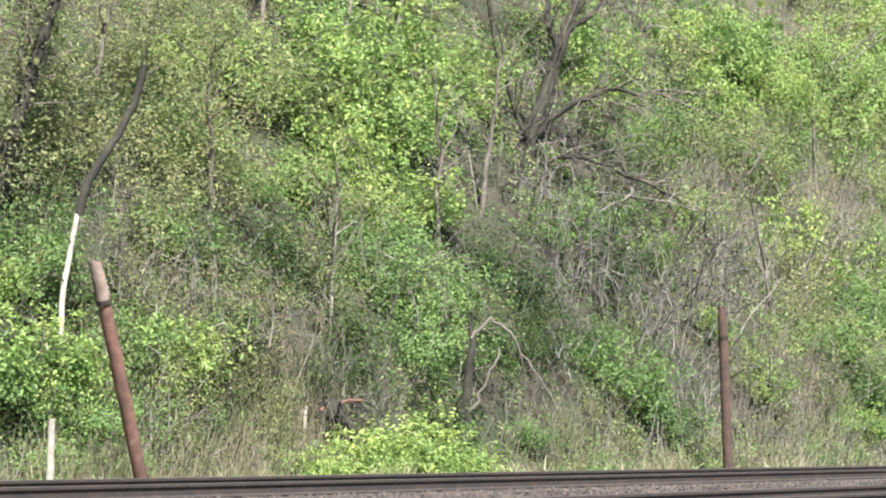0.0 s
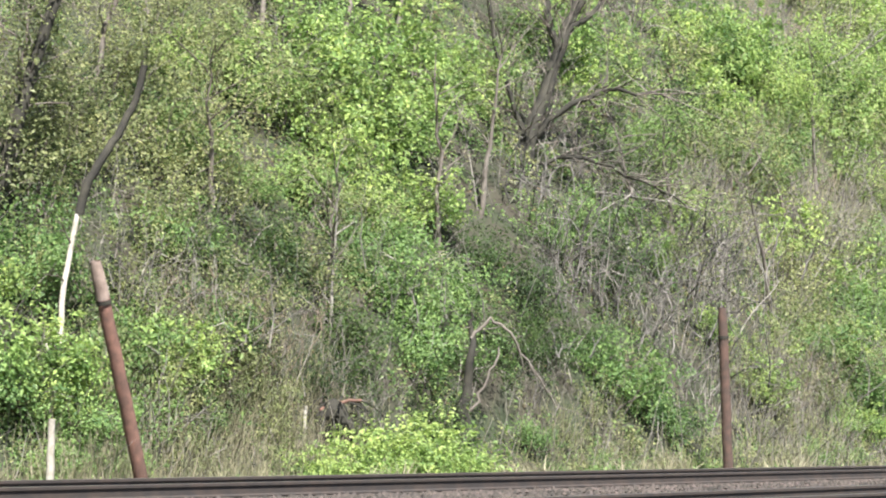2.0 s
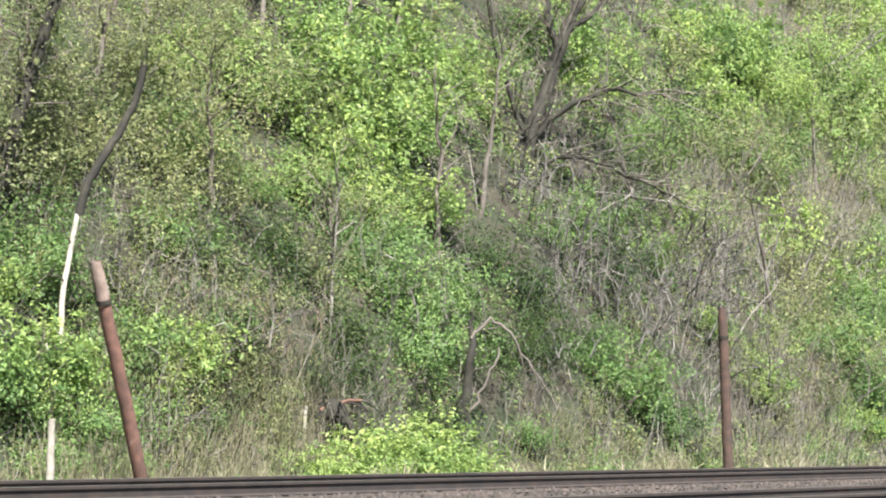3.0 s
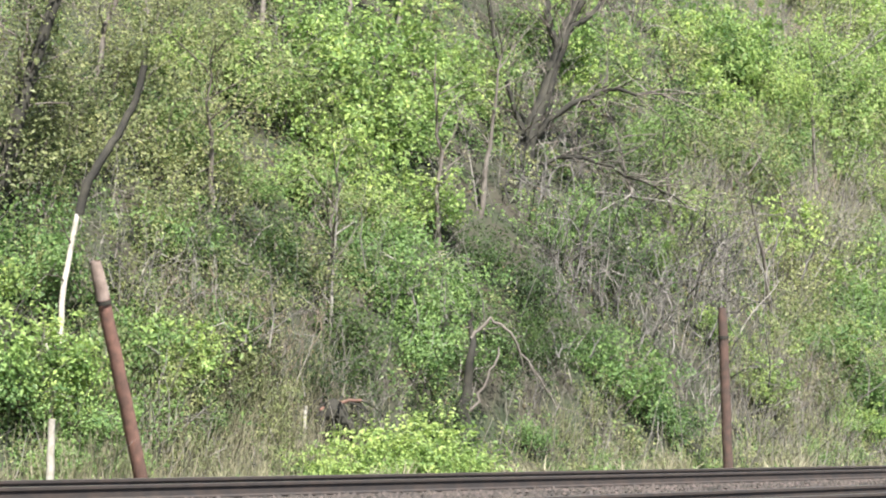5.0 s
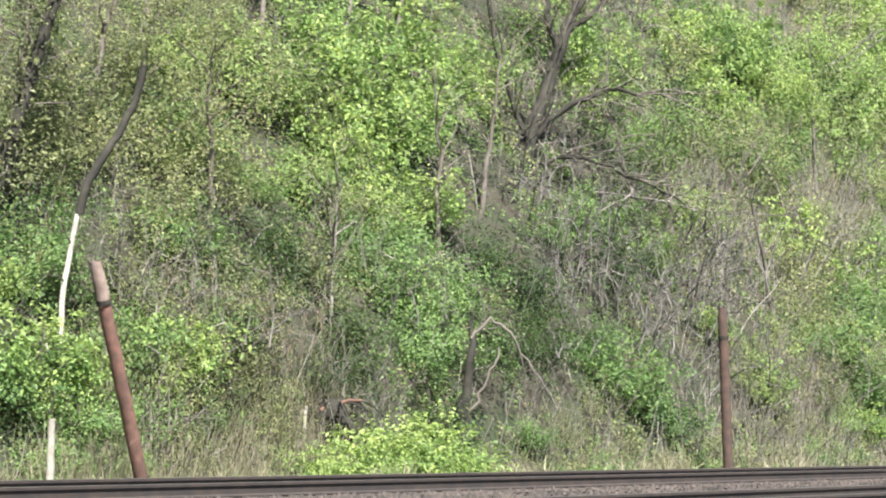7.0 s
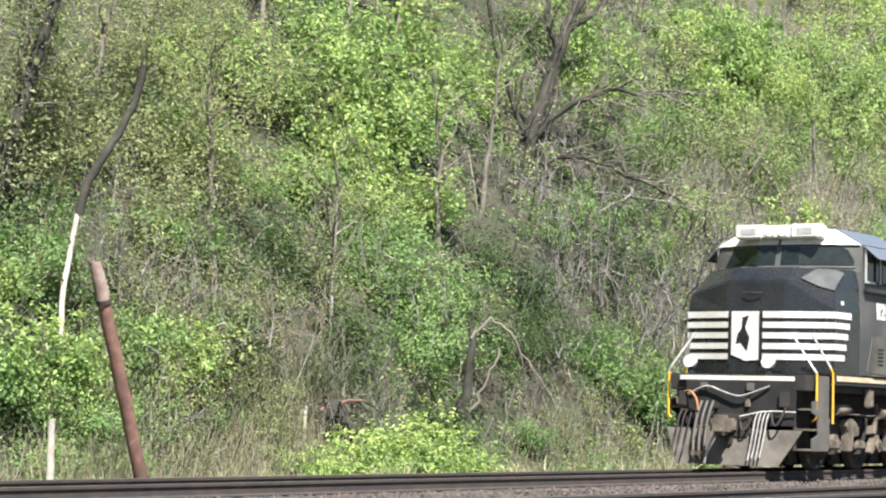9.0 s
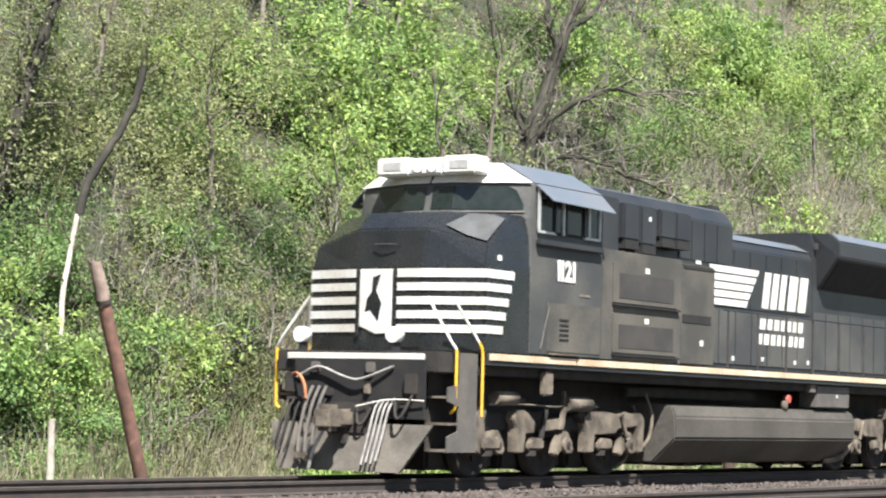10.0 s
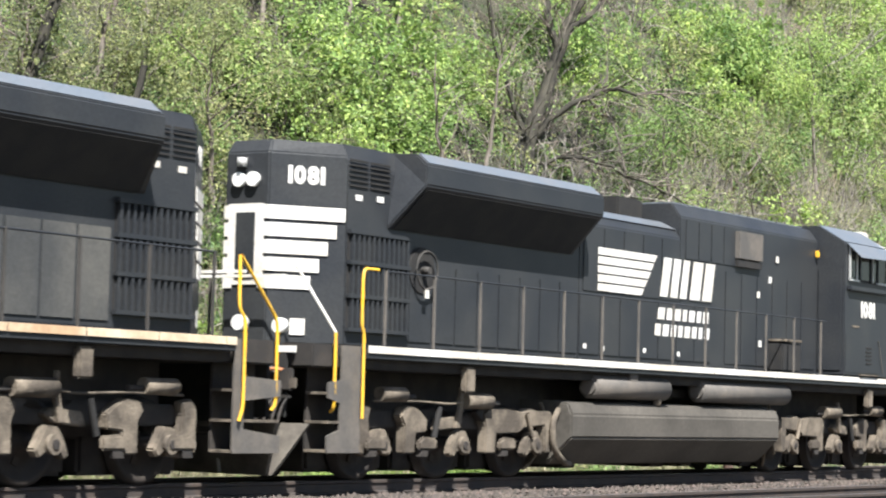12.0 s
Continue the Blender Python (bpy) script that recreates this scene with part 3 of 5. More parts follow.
def standing_trees():
    # dark leaning tree with a low side limb, half way up the slope
    main = limb([(0, 0, -0.3), (0.3, 0.2, 1.0), (1.3, 0.0, 3.0), (2.2, -0.1, 5.2), (3.0, -0.3, 9.0)], 0.25, 0.10, 1, 4, 0.05)
    low = limb([(0.4, 0.2, 0.9), (1.0, -0.7, 1.9), (1.6, -1.4, 2.3), (2.6, -2.6, 2.25)], 0.12, 0.03, 2, 4, 0.04)
    l2 = limb([(1.3, 0.0, 3.0), (1.2, 0.3, 5.0), (1.0, 0.5, 8.0)], 0.13, 0.05, 3)
    l3 = limb([(1.6, 0.0, 3.8), (2.6, -0.8, 5.0), (3.6, -1.8, 6.2)], 0.10, 0.03, 4)
    l4 = limb([(0.2, 0.1, 0.6), (-0.5, 0.6, 2.6), (-0.9, 1.0, 5.4)], 0.09, 0.03, 5)
    l5 = limb([(0.3, 0, 0.3), (1.2, -1.0, 0.5), (2.2, -2.2, -0.1), (3.0, -3.2, -0.7)], 0.07, 0.02, 6)
    l6 = limb([(1.9, -0.1, 4.4), (2.9, -0.9, 6.2), (3.6, -1.4, 8.6)], 0.11, 0.04, 15)
    tree("bare_tree", "dark leaning tree with bare grey twigs", (52.6, 31.3), [main, low, l2, l3, l4, l5, l6], bark_dark, 330, 2.1, 1500, 0.10, leaf_green, 61)
    # pale trunk that turns dark and leans higher up
    base = tree("pale_tree", "slender tree with a white lower trunk and dark top", (28.75, 26.2), [
        limb([(0, 0, -0.2), (0.10, 0.0, 0.9), (0.30, 0.1, 2.2), (0.62, 0.1, 3.45)], 0.06, 0.045, 7, 4, 0.014),
        limb([(0.06, 0, 0.7), (-0.10, 0.05, 1.1), (-0.16, 0.1, 1.35)], 0.03, 0.015, 8, 3, 0.01)], bark_white, 12, 0.7, 0, 0.08, leaf_green, 62)
    child("upper_trunk", tubes("upper_trunk", [limb([(0.62, 0.1, 3.36), (0.69, 0.05, 3.8), (0.98, -0.1, 4.4), (1.28, -0.2, 4.91), (1.50, -0.3, 5.38), (1.60, -0.4, 6.02)], 0.085, 0.06, 9, 4, 0.012)], bark_dark, 7), base, "dark mossy upper trunk")
    tree("leaning_tree", "dark mossy leaning tree with sparse olive leaves", (29.4, 28.5), [
        limb([(0, 0, -0.2), (0.3, -0.3, 1.6), (0.75, -0.6, 3.6), (1.2, -0.8, 6.0)], 0.15, 0.09, 10, 4, 0.04)], bark_dark, 34, 1.3, 2600, 0.10, leaf_olive, 63)
    # broken dead trunk with a hanging limb
    tree("dead_tree", "broken brown dead trunk with an arched hanging limb", (40.8, 25.6), [
        limb([(-0.12, 0.1, -0.2), (-0.05, 0.05, 1.3), (0.06, 0, 2.2), (0.15, 0.05, 2.85), (0.10, 0.1, 3.25)], 0.15, 0.03, 11, 4, 0.035),
        limb([(0.12, 0.05, 2.7), (0.35, -0.25, 3.15), (0.62, -0.6, 2.85), (0.9, -1.0, 2.1), (1.15, -1.4, 1.4)], 0.045, 0.015, 12, 4, 0.03),
        limb([(0.05, 0, 1.2), (0.25, -0.3, 1.9), (0.4, -0.5, 2.5)], 0.04, 0.02, 13, 4, 0.03)], bark_dark, 16, 0.9, 0, 0.08, leaf_green, 64, bark_grey)
    # bare pale branches caught in the brush: foot, way, reach, thickness
    for i, (x, y, way, reach, r) in enumerate([(54.0, 31.0, (1.36, -2.1, 0.2), 2.9, 0.035), (28.2, 26.9, (-0.4, 0.4, 1.0), 1.2, 0.025), (52.4, 29.8, (0.4, -0.6, 0.9), 1.7, 0.045), (59.6, 29.6, (0.3, -0.4, 1.0), 1.9, 0.03),
                                               (37.4, 27.0, (-0.5, 0.7, 0.8), 1.6, 0.022), (31.7, 25.4, (0.1, 0.0, 1.0), 1.2, 0.014), (51.0, 26.2, (-0.9, 1.2, 1.0), 2.6, 0.03), (53.0, 26.0, (0.2, -0.1, 1.0), 1.3, 0.025),
                                               (48.5, 30.3, (-0.15, 0.1, 1.0), 2.6, 0.022), (47.6, 30.6, (-0.25, 0.3, 1.0), 2.0, 0.02), (38.0, 27.2, (0.05, 0.0, 1.0), 2.6, 0.04), (56.4, 27.2, (0.3, -0.2, 1.0), 2.4, 0.03),
                                               (66.0, 29.5, (0.5, -0.5, 1.0), 2.8, 0.03), (80.0, 36.5, (0.6, -0.6, 0.9), 3.4, 0.045), (84.0, 37.0, (0.7, -0.6, 0.9), 3.4, 0.045)]):
        br = np.random.default_rng(300 + i)
        z = ground_z(x, y)
        main = bent((0, 0, -0.1), way, reach * 1.25, br, 9, 0.09, 0.03)
        line = (main, np.linspace(r, r * 0.35, len(main)))
        ob = tagged(new("dead_branch", tubes("dead_branch", [line] + twigs_on([line], br, 7, reach * 0.35, r * 0.5), twig_pale, 5)), "bare pale dead branch leaning in the brush", "branch", "dead branches")
        ob.location = (x, y, z)
    rng = np.random.default_rng(70)
    # slim saplings over the slope
    for i, (x, y, h, kind) in enumerate([(48.4, 30.2, 4.5, 1), (38.0, 27.4, 3.0, 1), (45.5, 29.5, 4.5, 1), (34.0, 30.5, 4.5, 2), (36.0, 28.8, 3.6, 2), (30.6, 29.0, 4.5, 2), (55.0, 29.0, 4.5, 1), (58.5, 30.0, 5.0, 0), (63.0, 29.0, 4.5, 1),
                                         (68.0, 30.0, 5.0, 1), (73.0, 32.0, 6.0, 0), (47.0, 33.5, 5.5, 0), (43.0, 33.0, 5.5, 0), (51.5, 35.0, 6, 0), (57.5, 35.5, 6.0, 1), (66.0, 36.5, 6.5, 0), (80.0, 37.5, 7.0, 1), (39.5, 33.5, 5.5, 2)]):
        lean = rng.normal(0, 0.16, 2)
        trunk = limb([(0, 0, -0.2), (lean[0] * h * 0.4, lean[1] * h * 0.4, h * 0.5), (lean[0] * h, lean[1] * h, h)], 0.05 + 0.006 * h, 0.012, 80 + i, 5, 0.05)
        limbs = []
        for k in range(6):
            a = rng.uniform(0, 6.28)
            st = trunk[0][4 + k % 6]
            limbs.append((bent(st, (math.cos(a) * 0.8, math.sin(a) * 0.8, 0.7), rng.uniform(0.8, 1.8), rng, 5, 0.12), np.linspace(0.022, 0.006, 6)))
        tree("sapling", ("slim young tree with fresh yellow-green leaves", "bare grey sapling with few buds", "slim young tree with olive leaves")[kind], (x, y), [trunk] + limbs, bark_grey, 26, 0.9, (2600, 350, 2200)[kind], (0.10, 0.07, 0.07)[kind], (leaf_yellow, leaf_green, leaf_olive)[kind], 100 + i)


def post(name, label, foot, top, r, wood, cap, category="post"):
    """An old round post with a checked, weathered top."""
    foot, top = np.array(foot), np.array(top)
    base = tagged(new(name), label, category)
    base.location = foot
    d = top - foot
    k = np.linspace(-0.12, 0.86, 10)[:, None]
    rng = np.random.default_rng(int(abs(foot[0]) * 10))
    child("shaft", tubes("shaft", [(d * k + rng.normal(0, 0.006, (10, 3)), np.linspace(r, r * 0.93, 10))], wood, 12), base)
    me = tubes("top", [(d * np.linspace(0.85, 1.0, 4)[:, None], np.array([r * 0.94, r * 0.92, r * 0.9, r * 0.72]))], cap, 12)
    child("top", me, base, "weathered top")
    ring = d * 0.84
    child("band", tubes("band", [(np.array([ring - d * 0.008, ring + d * 0.008]), np.array([r * 1.08, r * 1.08]))], bark_dark, 12), base)
    return base


def posts():
    post("leaning_post", "leaning weathered red-brown wooden post by the track", (28.70, 24.0, -0.75), (27.21, 24.0, 3.17), 0.115, pole_wood, pole_top)
    post("upright_post", "upright dark brown wooden post by the track", (49.95, 24.0, -0.75), (49.41, 24.0, 3.57), 0.125, post_dark, post_dark)
    base = tagged(new("marker_stake", tubes("marker_stake", [limb([(0, 0, -0.4), (0.02, 0, 0.45)], 0.045, 0.04, 5, 3, 0.004)], bark_white, 6)), "short pale wooden stake in the grass", "stake")
    base.location = (35.44, 25.9, ground_z(35.44, 25.9) + 0.3)
    base = tagged(new("marker_stake", tubes("marker_stake", [limb([(0, 0, -0.4), (0.0, 0.02, 0.7), (-0.02, 0, 1.42)], 0.075, 0.055, 6, 4, 0.01)], bark_white, 7)), "thick pale broken stake in the grass", "stake")
    base.location = (26.72, 24.3, -0.72)


def root_mass():
    """An uprooted stump with hanging dark roots and a fallen log on top."""
    rng = np.random.default_rng(77)
    base = tagged(new("uprooted_stump"), "dark uprooted stump with hanging roots and a fallen log", "stump")
    base.location = (36.4, 25.9, ground_z(36.4, 25.9))
    bm = bmesh.new()
    bmesh.ops.create_icosphere(bm, subdivisions=3, radius=0.42)
    for v in bm.verts:
        v.co *= 1 + 0.5 * noise.noise(v.co * 3.1)
        v.co.z += 0.45
    part_me = bpy.data.meshes.new("root_ball")
    bm.to_mesh(part_me)
    bm.free()
    part_me.materials.append(bark_dark)
    child("root_ball", part_me, base)
    roots = []
    for _ in range(34):
        a = rng.uniform(0, 6.28)
        st = (0.38 * math.cos(a), 0.38 * math.sin(a), rng.uniform(0.5, 0.95))
        ln = bent(st, (math.cos(a), math.sin(a), 0.3), rng.uniform(0.4, 0.9), rng, 6, 0.2, 0.35)
        roots.append((ln, np.linspace(0.022, 0.005, len(ln))))
    tagged(child("root_tangle", tubes("root_tangle", roots, bark_dark, 4), base), kind="stuff")
    child("log", tubes("log", [limb([(-0.30, 0.35, 0.62), (0.0, -0.1, 0.84), (0.22, -0.45, 0.88)], 0.05, 0.03, 8, 4, 0.02)], pole_wood, 8), base, "reddish fallen log")


def rocks():
    rng = random.Random(9)
    for x, y, r in ((61.4, 24.9, 0.32), (62.1, 24.8, 0.42), (62.9, 24.7, 0.36), (63.4, 25.0, 0.5), (64.2, 24.8, 0.4), (62.5, 25.3, 0.5), (34.0, 25.2, 0.26), (33.6, 24.9, 0.18)):
        bm = bmesh.new()
        bmesh.ops.create_icosphere(bm, subdivisions=2, radius=r)
        for v in bm.verts:
            v.co *= 1 + 0.35 * noise.noise(v.co * (1.2 / r) + Vector((x, y, 0)))
            v.co.z *= 0.7
        me = bpy.data.meshes.new("rock")
        bm.to_mesh(me)
        bm.free()
        me.materials.append(bark_dark)
        ob = tagged(new("rock", me), "dark weathered rock at the foot of the hillside", "rock", "rocks by the track")
        ob.matrix_basis = pose(x, y, ground_z(x, y) + r * 0.25, 0, 0, rng.uniform(0, 360))


track(TRACK_FAR, "main railway track with rusty rails on brown ballast")
track(TRACK_NEAR, "nearer railway track with rusty rails on brown ballast")
hillside_plants()
undergrowth()
grasses()
dry_grass()
ballast_stones()
standing_trees()
posts()
rocks()
root_mass()


# ---- locomotives ----
paint_black = surface("paint_black", (0.026, 0.029, 0.034), (0.040, 0.042, 0.044), scale=0.9, fine=25, rough=0.36, bump=0.03, mixed=0.4, gloss=0.22)
paint_dusty = surface("paint_dusty", (0.054, 0.056, 0.057), (0.098, 0.096, 0.089), scale=0.7, fine=25, rough=0.5, bump=0.04, mixed=0.5, gloss=0.3)
paint_grimy = surface("paint_grimy", (0.064, 0.062, 0.056), (0.12, 0.11, 0.094), scale=0.8, fine=25, rough=0.6, bump=0.05, mixed=0.5, gloss=0.3)
paint_cream = surface("paint_cream", (0.66, 0.57, 0.43), (0.46, 0.31, 0.19), scale=0.6, fine=15, rough=0.65, bump=0.05, mixed=0.5)
# black paint's sky reflection on upward faces, put into a blue-grey base colour
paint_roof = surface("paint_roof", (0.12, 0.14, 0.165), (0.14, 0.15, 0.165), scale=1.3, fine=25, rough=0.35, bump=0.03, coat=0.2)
paint_white = surface("paint_white", (0.68, 0.67, 0.645), (0.54, 0.49, 0.41), scale=1.6, fine=20, rough=0.5, bump=0.03, mixed=0.3)
paint_sill = surface("paint_sill", (0.74, 0.73, 0.70), (0.58, 0.53, 0.46), scale=0.7, fine=15, rough=0.6, bump=0.05, mixed=0.5)
paint_yellow = surface("paint_yellow", (0.80, 0.47, 0.03), (0.70, 0.40, 0.05), scale=4, fine=25, rough=0.5, bump=0.0)
# lighter grey that imitates sun and sky on the black nose facet
paint_faded = surface("paint_faded", (0.070, 0.073, 0.075), (0.045, 0.047, 0.048), scale=3, fine=25, rough=0.7, bump=0.03)
paint_nose = surface("paint_nose", (0.011, 0.013, 0.015), (0.020, 0.021, 0.022), scale=1.2, fine=25, rough=0.28, bump=0.02, coat=0.2)
mesh_grey = surface("mesh_grey", (0.036, 0.035, 0.033), (0.055, 0.05, 0.046), scale=2, fine=60, rough=0.8, bump=0.3)
dusty_tan = surface("dusty_tan", (0.195, 0.165, 0.13), (0.082, 0.070, 0.058), scale=3, fine=30, rough=0.9, bump=0.4, mixed=0.5, gloss=0.2)
dusty_tank = surface("dusty_tank", (0.096, 0.088, 0.077), (0.066, 0.061, 0.054), scale=0.7, fine=14, rough=0.8, bump=0.1, gloss=0.25)
dusty_panel = surface("dusty_panel", (0.085, 0.08, 0.075), (0.13, 0.115, 0.10), scale=2, fine=25, rough=0.7, bump=0.1)
pilot_grey = surface("pilot_grey", (0.125, 0.112, 0.094), (0.066, 0.058, 0.05), scale=2.2, fine=25, rough=0.85, bump=0.15)
under_black = surface("under_black", (0.022, 0.020, 0.019), (0.04, 0.034, 0.03), scale=3, fine=30, rough=0.85, bump=0.2)
vent_black = surface("vent_black", (0.012, 0.012, 0.013), (0.02, 0.019, 0.018), scale=3, fine=40, rough=0.9, bump=0.2)
wheel_steel = surface("wheel_steel", (0.042, 0.035, 0.03), (0.024, 0.021, 0.02), scale=4, fine=40, rough=0.7, metal=0.3, bump=0.2)
tread_steel = surface("tread_steel", (0.5, 0.48, 0.46), (0.35, 0.33, 0.32), scale=4, fine=40, rough=0.3, metal=0.9, bump=0.0)
hose_grey = surface("hose_grey", (0.35, 0.34, 0.32), (0.22, 0.21, 0.2), scale=6, fine=40, rough=0.6, bump=0.1)
glass_dark = surface("glass_dark", (0.012, 0.018, 0.016), (0.02, 0.025, 0.022), scale=2, fine=10, rough=0.14, bump=0.0)
lens = surface("lens", (0.85, 0.85, 0.82), (0.7, 0.7, 0.68), scale=6, fine=20, rough=0.15, bump=0.0)
rust_orange = surface("rust_orange", (0.42, 0.17, 0.07), (0.28, 0.11, 0.05), scale=6, fine=25, rough=0.7, bump=0.1)
cap_red = surface("cap_red", (0.55, 0.08, 0.06), (0.4, 0.1, 0.08), scale=6, fine=20, rough=0.6, bump=0.1)
frame_alu = surface("frame_alu", (0.62, 0.62, 0.61), (0.5, 0.5, 0.49), scale=6, fine=30, rough=0.4, metal=0.4, bump=0.0)


def part(name, bm, material, parent, label=""):
    me = bpy.data.meshes.new(name)
    bmesh.ops.recalc_face_normals(bm, faces=bm.faces[:])
    bm.to_mesh(me)
    bm.free()
    me.materials.append(material)
    return child(name, me, parent, label)


def box(x0, x1, y0, y1, z0, z1, bevel=0.015, bm=None):
    own = bmesh.new()
    m = Matrix.Translation(((x0 + x1) / 2, (y0 + y1) / 2, (z0 + z1) / 2)) @ Matrix.Diagonal((abs(x1 - x0), abs(y1 - y0), abs(z1 - z0), 1))
    bmesh.ops.create_cube(own, size=1, matrix=m)
    if bevel:
        bmesh.ops.bevel(own, geom=own.edges[:], offset=bevel, segments=2, affect="EDGES")
    if bm is None:
        return own
    me = bpy.data.meshes.new("joint")
    own.to_mesh(me)
    own.free()
    bm.from_mesh(me)
    bpy.data.meshes.remove(me)
    return bm


def loft(sections, bevel=0.0):
    """A closed solid through sections that have the same number of corners."""
    bm = bmesh.new()
    rings = [[bm.verts.new(p) for p in s] for s in sections]
    n = len(rings[0])
    for a, b in zip(rings[:-1], rings[1:]):
        for i in range(n):
            bm.faces.new((a[i], a[(i + 1) % n], b[(i + 1) % n], b[i]))
    bm.faces.new(rings[0])
    bm.faces.new(rings[-1])
    bmesh.ops.recalc_face_normals(bm, faces=bm.faces[:])
    if bevel:
        sharp = [e for e in bm.edges if e.calc_face_angle(0) > 0.25]
        bmesh.ops.bevel(bm, geom=sharp, offset=bevel, segments=2, affect="EDGES")
    return bm


def along_x(profile, x0, x1, bevel=0.0):
    """A (y, z) profile drawn out along the engine."""
    return loft([[(x0, y, z) for y, z in profile], [(x1, y, z) for y, z in profile]], bevel)


def along_y(profile, y0, y1, bevel=0.0):
    """An (x, z) profile drawn out across the engine."""
    return loft([[(x, y0, z) for x, z in profile], [(x, y1, z) for x, z in profile]], bevel)


def pipe(points, r, soften=4):
    pts = np.array(points, float)
    k = np.linspace(0, len(pts) - 1, (len(pts) - 1) * 5 + 1)
    line = np.stack([np.interp(k, np.arange(len(pts)), pts[:, i]) for i in range(3)], 1)
    for _ in range(soften):
        line[1:-1] = (line[:-2] + 2 * line[1:-1] + line[2:]) / 4
    return line, np.full(len(line), r)


def bar(name, points, r, material, parent, label="", soften=4):
    return child(name, tubes(name, [pipe(points, r, soften)], material, 8), parent, label)


def grab(parent, low, high):
    """A handrail: a yellow upright and, where it leans in, a white run above."""
    rail = bar("handrail", low, 0.022, paint_yellow, parent, "yellow handrail", 1)
    if high:
        bar("upper_run", [low[-1]] + high, 0.020, paint_white, rail, "white upper run", 1)


def disc(center, r, depth, axis="y", segments=20):
    bm = bmesh.new()
    turn = {"y": Matrix.Rotation(radians(90), 4, "X"), "x": Matrix.Rotation(radians(90), 4, "Y"), "z": Matrix.Identity(4)}[axis]
    bmesh.ops.create_cone(bm, cap_ends=True, segments=segments, radius1=r, radius2=r, depth=depth, matrix=Matrix.Translation(center) @ turn)
    for f in bm.faces:
        f.smooth = len(f.verts) == 4
    return bm


def digits(text, size, at, turn, material, parent, thick=0.003):
    """Bold figures in the built-in font, each a mesh of its own, set close together round the point."""
    made, width, gap = [], 0.0, 0.07 * size
    for sign in text:
        cu = bpy.data.curves.new("figure", "FONT")
        cu.body, cu.size, cu.extrude, cu.offset, cu.resolution_u = sign, size, thick, 0.045 * size, 3
        tmp = bpy.data.objects.new("figure", cu)
        scene.collection.objects.link(tmp)
        me = bpy.data.meshes.new_from_object(tmp.evaluated_get(bpy.context.evaluated_depsgraph_get()))
        bpy.data.objects.remove(tmp)
        me.materials.clear()
        me.materials.append(material)
        lo, hi = min(v.co.x for v in me.vertices), max(v.co.x for v in me.vertices)
        made.append((sign, me, lo, hi - lo))
        width += hi - lo + gap
    x = -(width - gap) / 2
    for sign, me, lo, w in made:
        ob = child("figure", me, parent, "white painted figure " + sign)
        ob.matrix_basis = Matrix.Translation(at) @ turn @ Matrix.Translation((x - lo, 0, 0))
        x += w + gap


def strip(path, z0, z1, thick=0.006):
    """A thin painted band that follows (x, y) corners at heights z0 to z1."""
    bm = bmesh.new()
    for (xa, ya), (xb, yb) in zip(path[:-1], path[1:]):
        nrm = Vector((yb - ya, xa - xb, 0)).normalized() * thick
        ring = [Vector((xa, ya, z0)), Vector((xb, yb, z0)), Vector((xb, yb, z1)), Vector((xa, ya, z1))]
        lo = [bm.verts.new(v - nrm) for v in ring]
        hi = [bm.verts.new(v + nrm) for v in ring]
        bm.faces.new(lo)
        bm.faces.new(hi)
        for i in range(4):
            bm.faces.new((lo[i], lo[(i + 1) % 4], hi[(i + 1) % 4], hi[i]))
    return bm


def plate(corners, thick, axis_out, bm=None):
    """A flat plate through corners, drawn out by a vector."""
    out = Vector(axis_out) * thick
    return loft([[tuple(c) for c in corners], [tuple(Vector(c) + out) for c in corners]])


def wheel_profile(side):
    """One wheel: tread, flange and dished plate, turned round the axle."""
    prof = [(0.08, 0.09), (0.12, 0.09), (0.14, 0.02), (0.40, 0.0), (0.45, 0.055), (0.525, 0.065), (0.530, -0.05), (0.560, -0.065), (0.555, -0.08), (0.45, -0.075), (0.40, -0.04), (0.14, -0.04), (0.12, -0.08), (0.08, -0.08)]
    seg, v, f = 28, [], []
    for k in range(seg):
        a = 2 * math.pi * k / seg
        v += [(r * math.cos(a), side * (0.75 + w), r * math.sin(a)) for r, w in prof]
    n = len(prof)
    for k in range(seg):
        for j in range(n - 1):
            f.append((k * n + j, k * n + j + 1, ((k + 1) % seg) * n + j + 1, ((k + 1) % seg) * n + j))
    return raw("wheel", v, f, 4, wheel_steel, True)


WHEELSETS = []
WHEELSET_ME = []


def wheelset_mesh():
    if not WHEELSET_ME:
        bm = bmesh.new()
        for side in (-1, 1):
            bm.from_mesh(wheel_profile(side))
        for me in (disc((0, 0, 0), 0.09, 2.1),):
            t = bpy.data.meshes.new("axle")
            me.to_mesh(t)
            bm.from_mesh(t)
        # balance hollows and bolts, so that the turning shows
        for side in (-1, 1):
            for k in range(4):
                a = k * math.pi / 2
                box(0.25 * math.cos(a) - 0.05, 0.25 * math.cos(a) + 0.05, side * 0.76 - 0.02, side * 0.76 + 0.02, 0.25 * math.sin(a) - 0.05, 0.25 * math.sin(a) + 0.05, 0.0, bm)
        out = bpy.data.meshes.new("wheelset")
        bm.to_mesh(out)
        bm.free()
        out.materials.append(wheel_steel)
        WHEELSET_ME.append(out)
    return WHEELSET_ME[0]


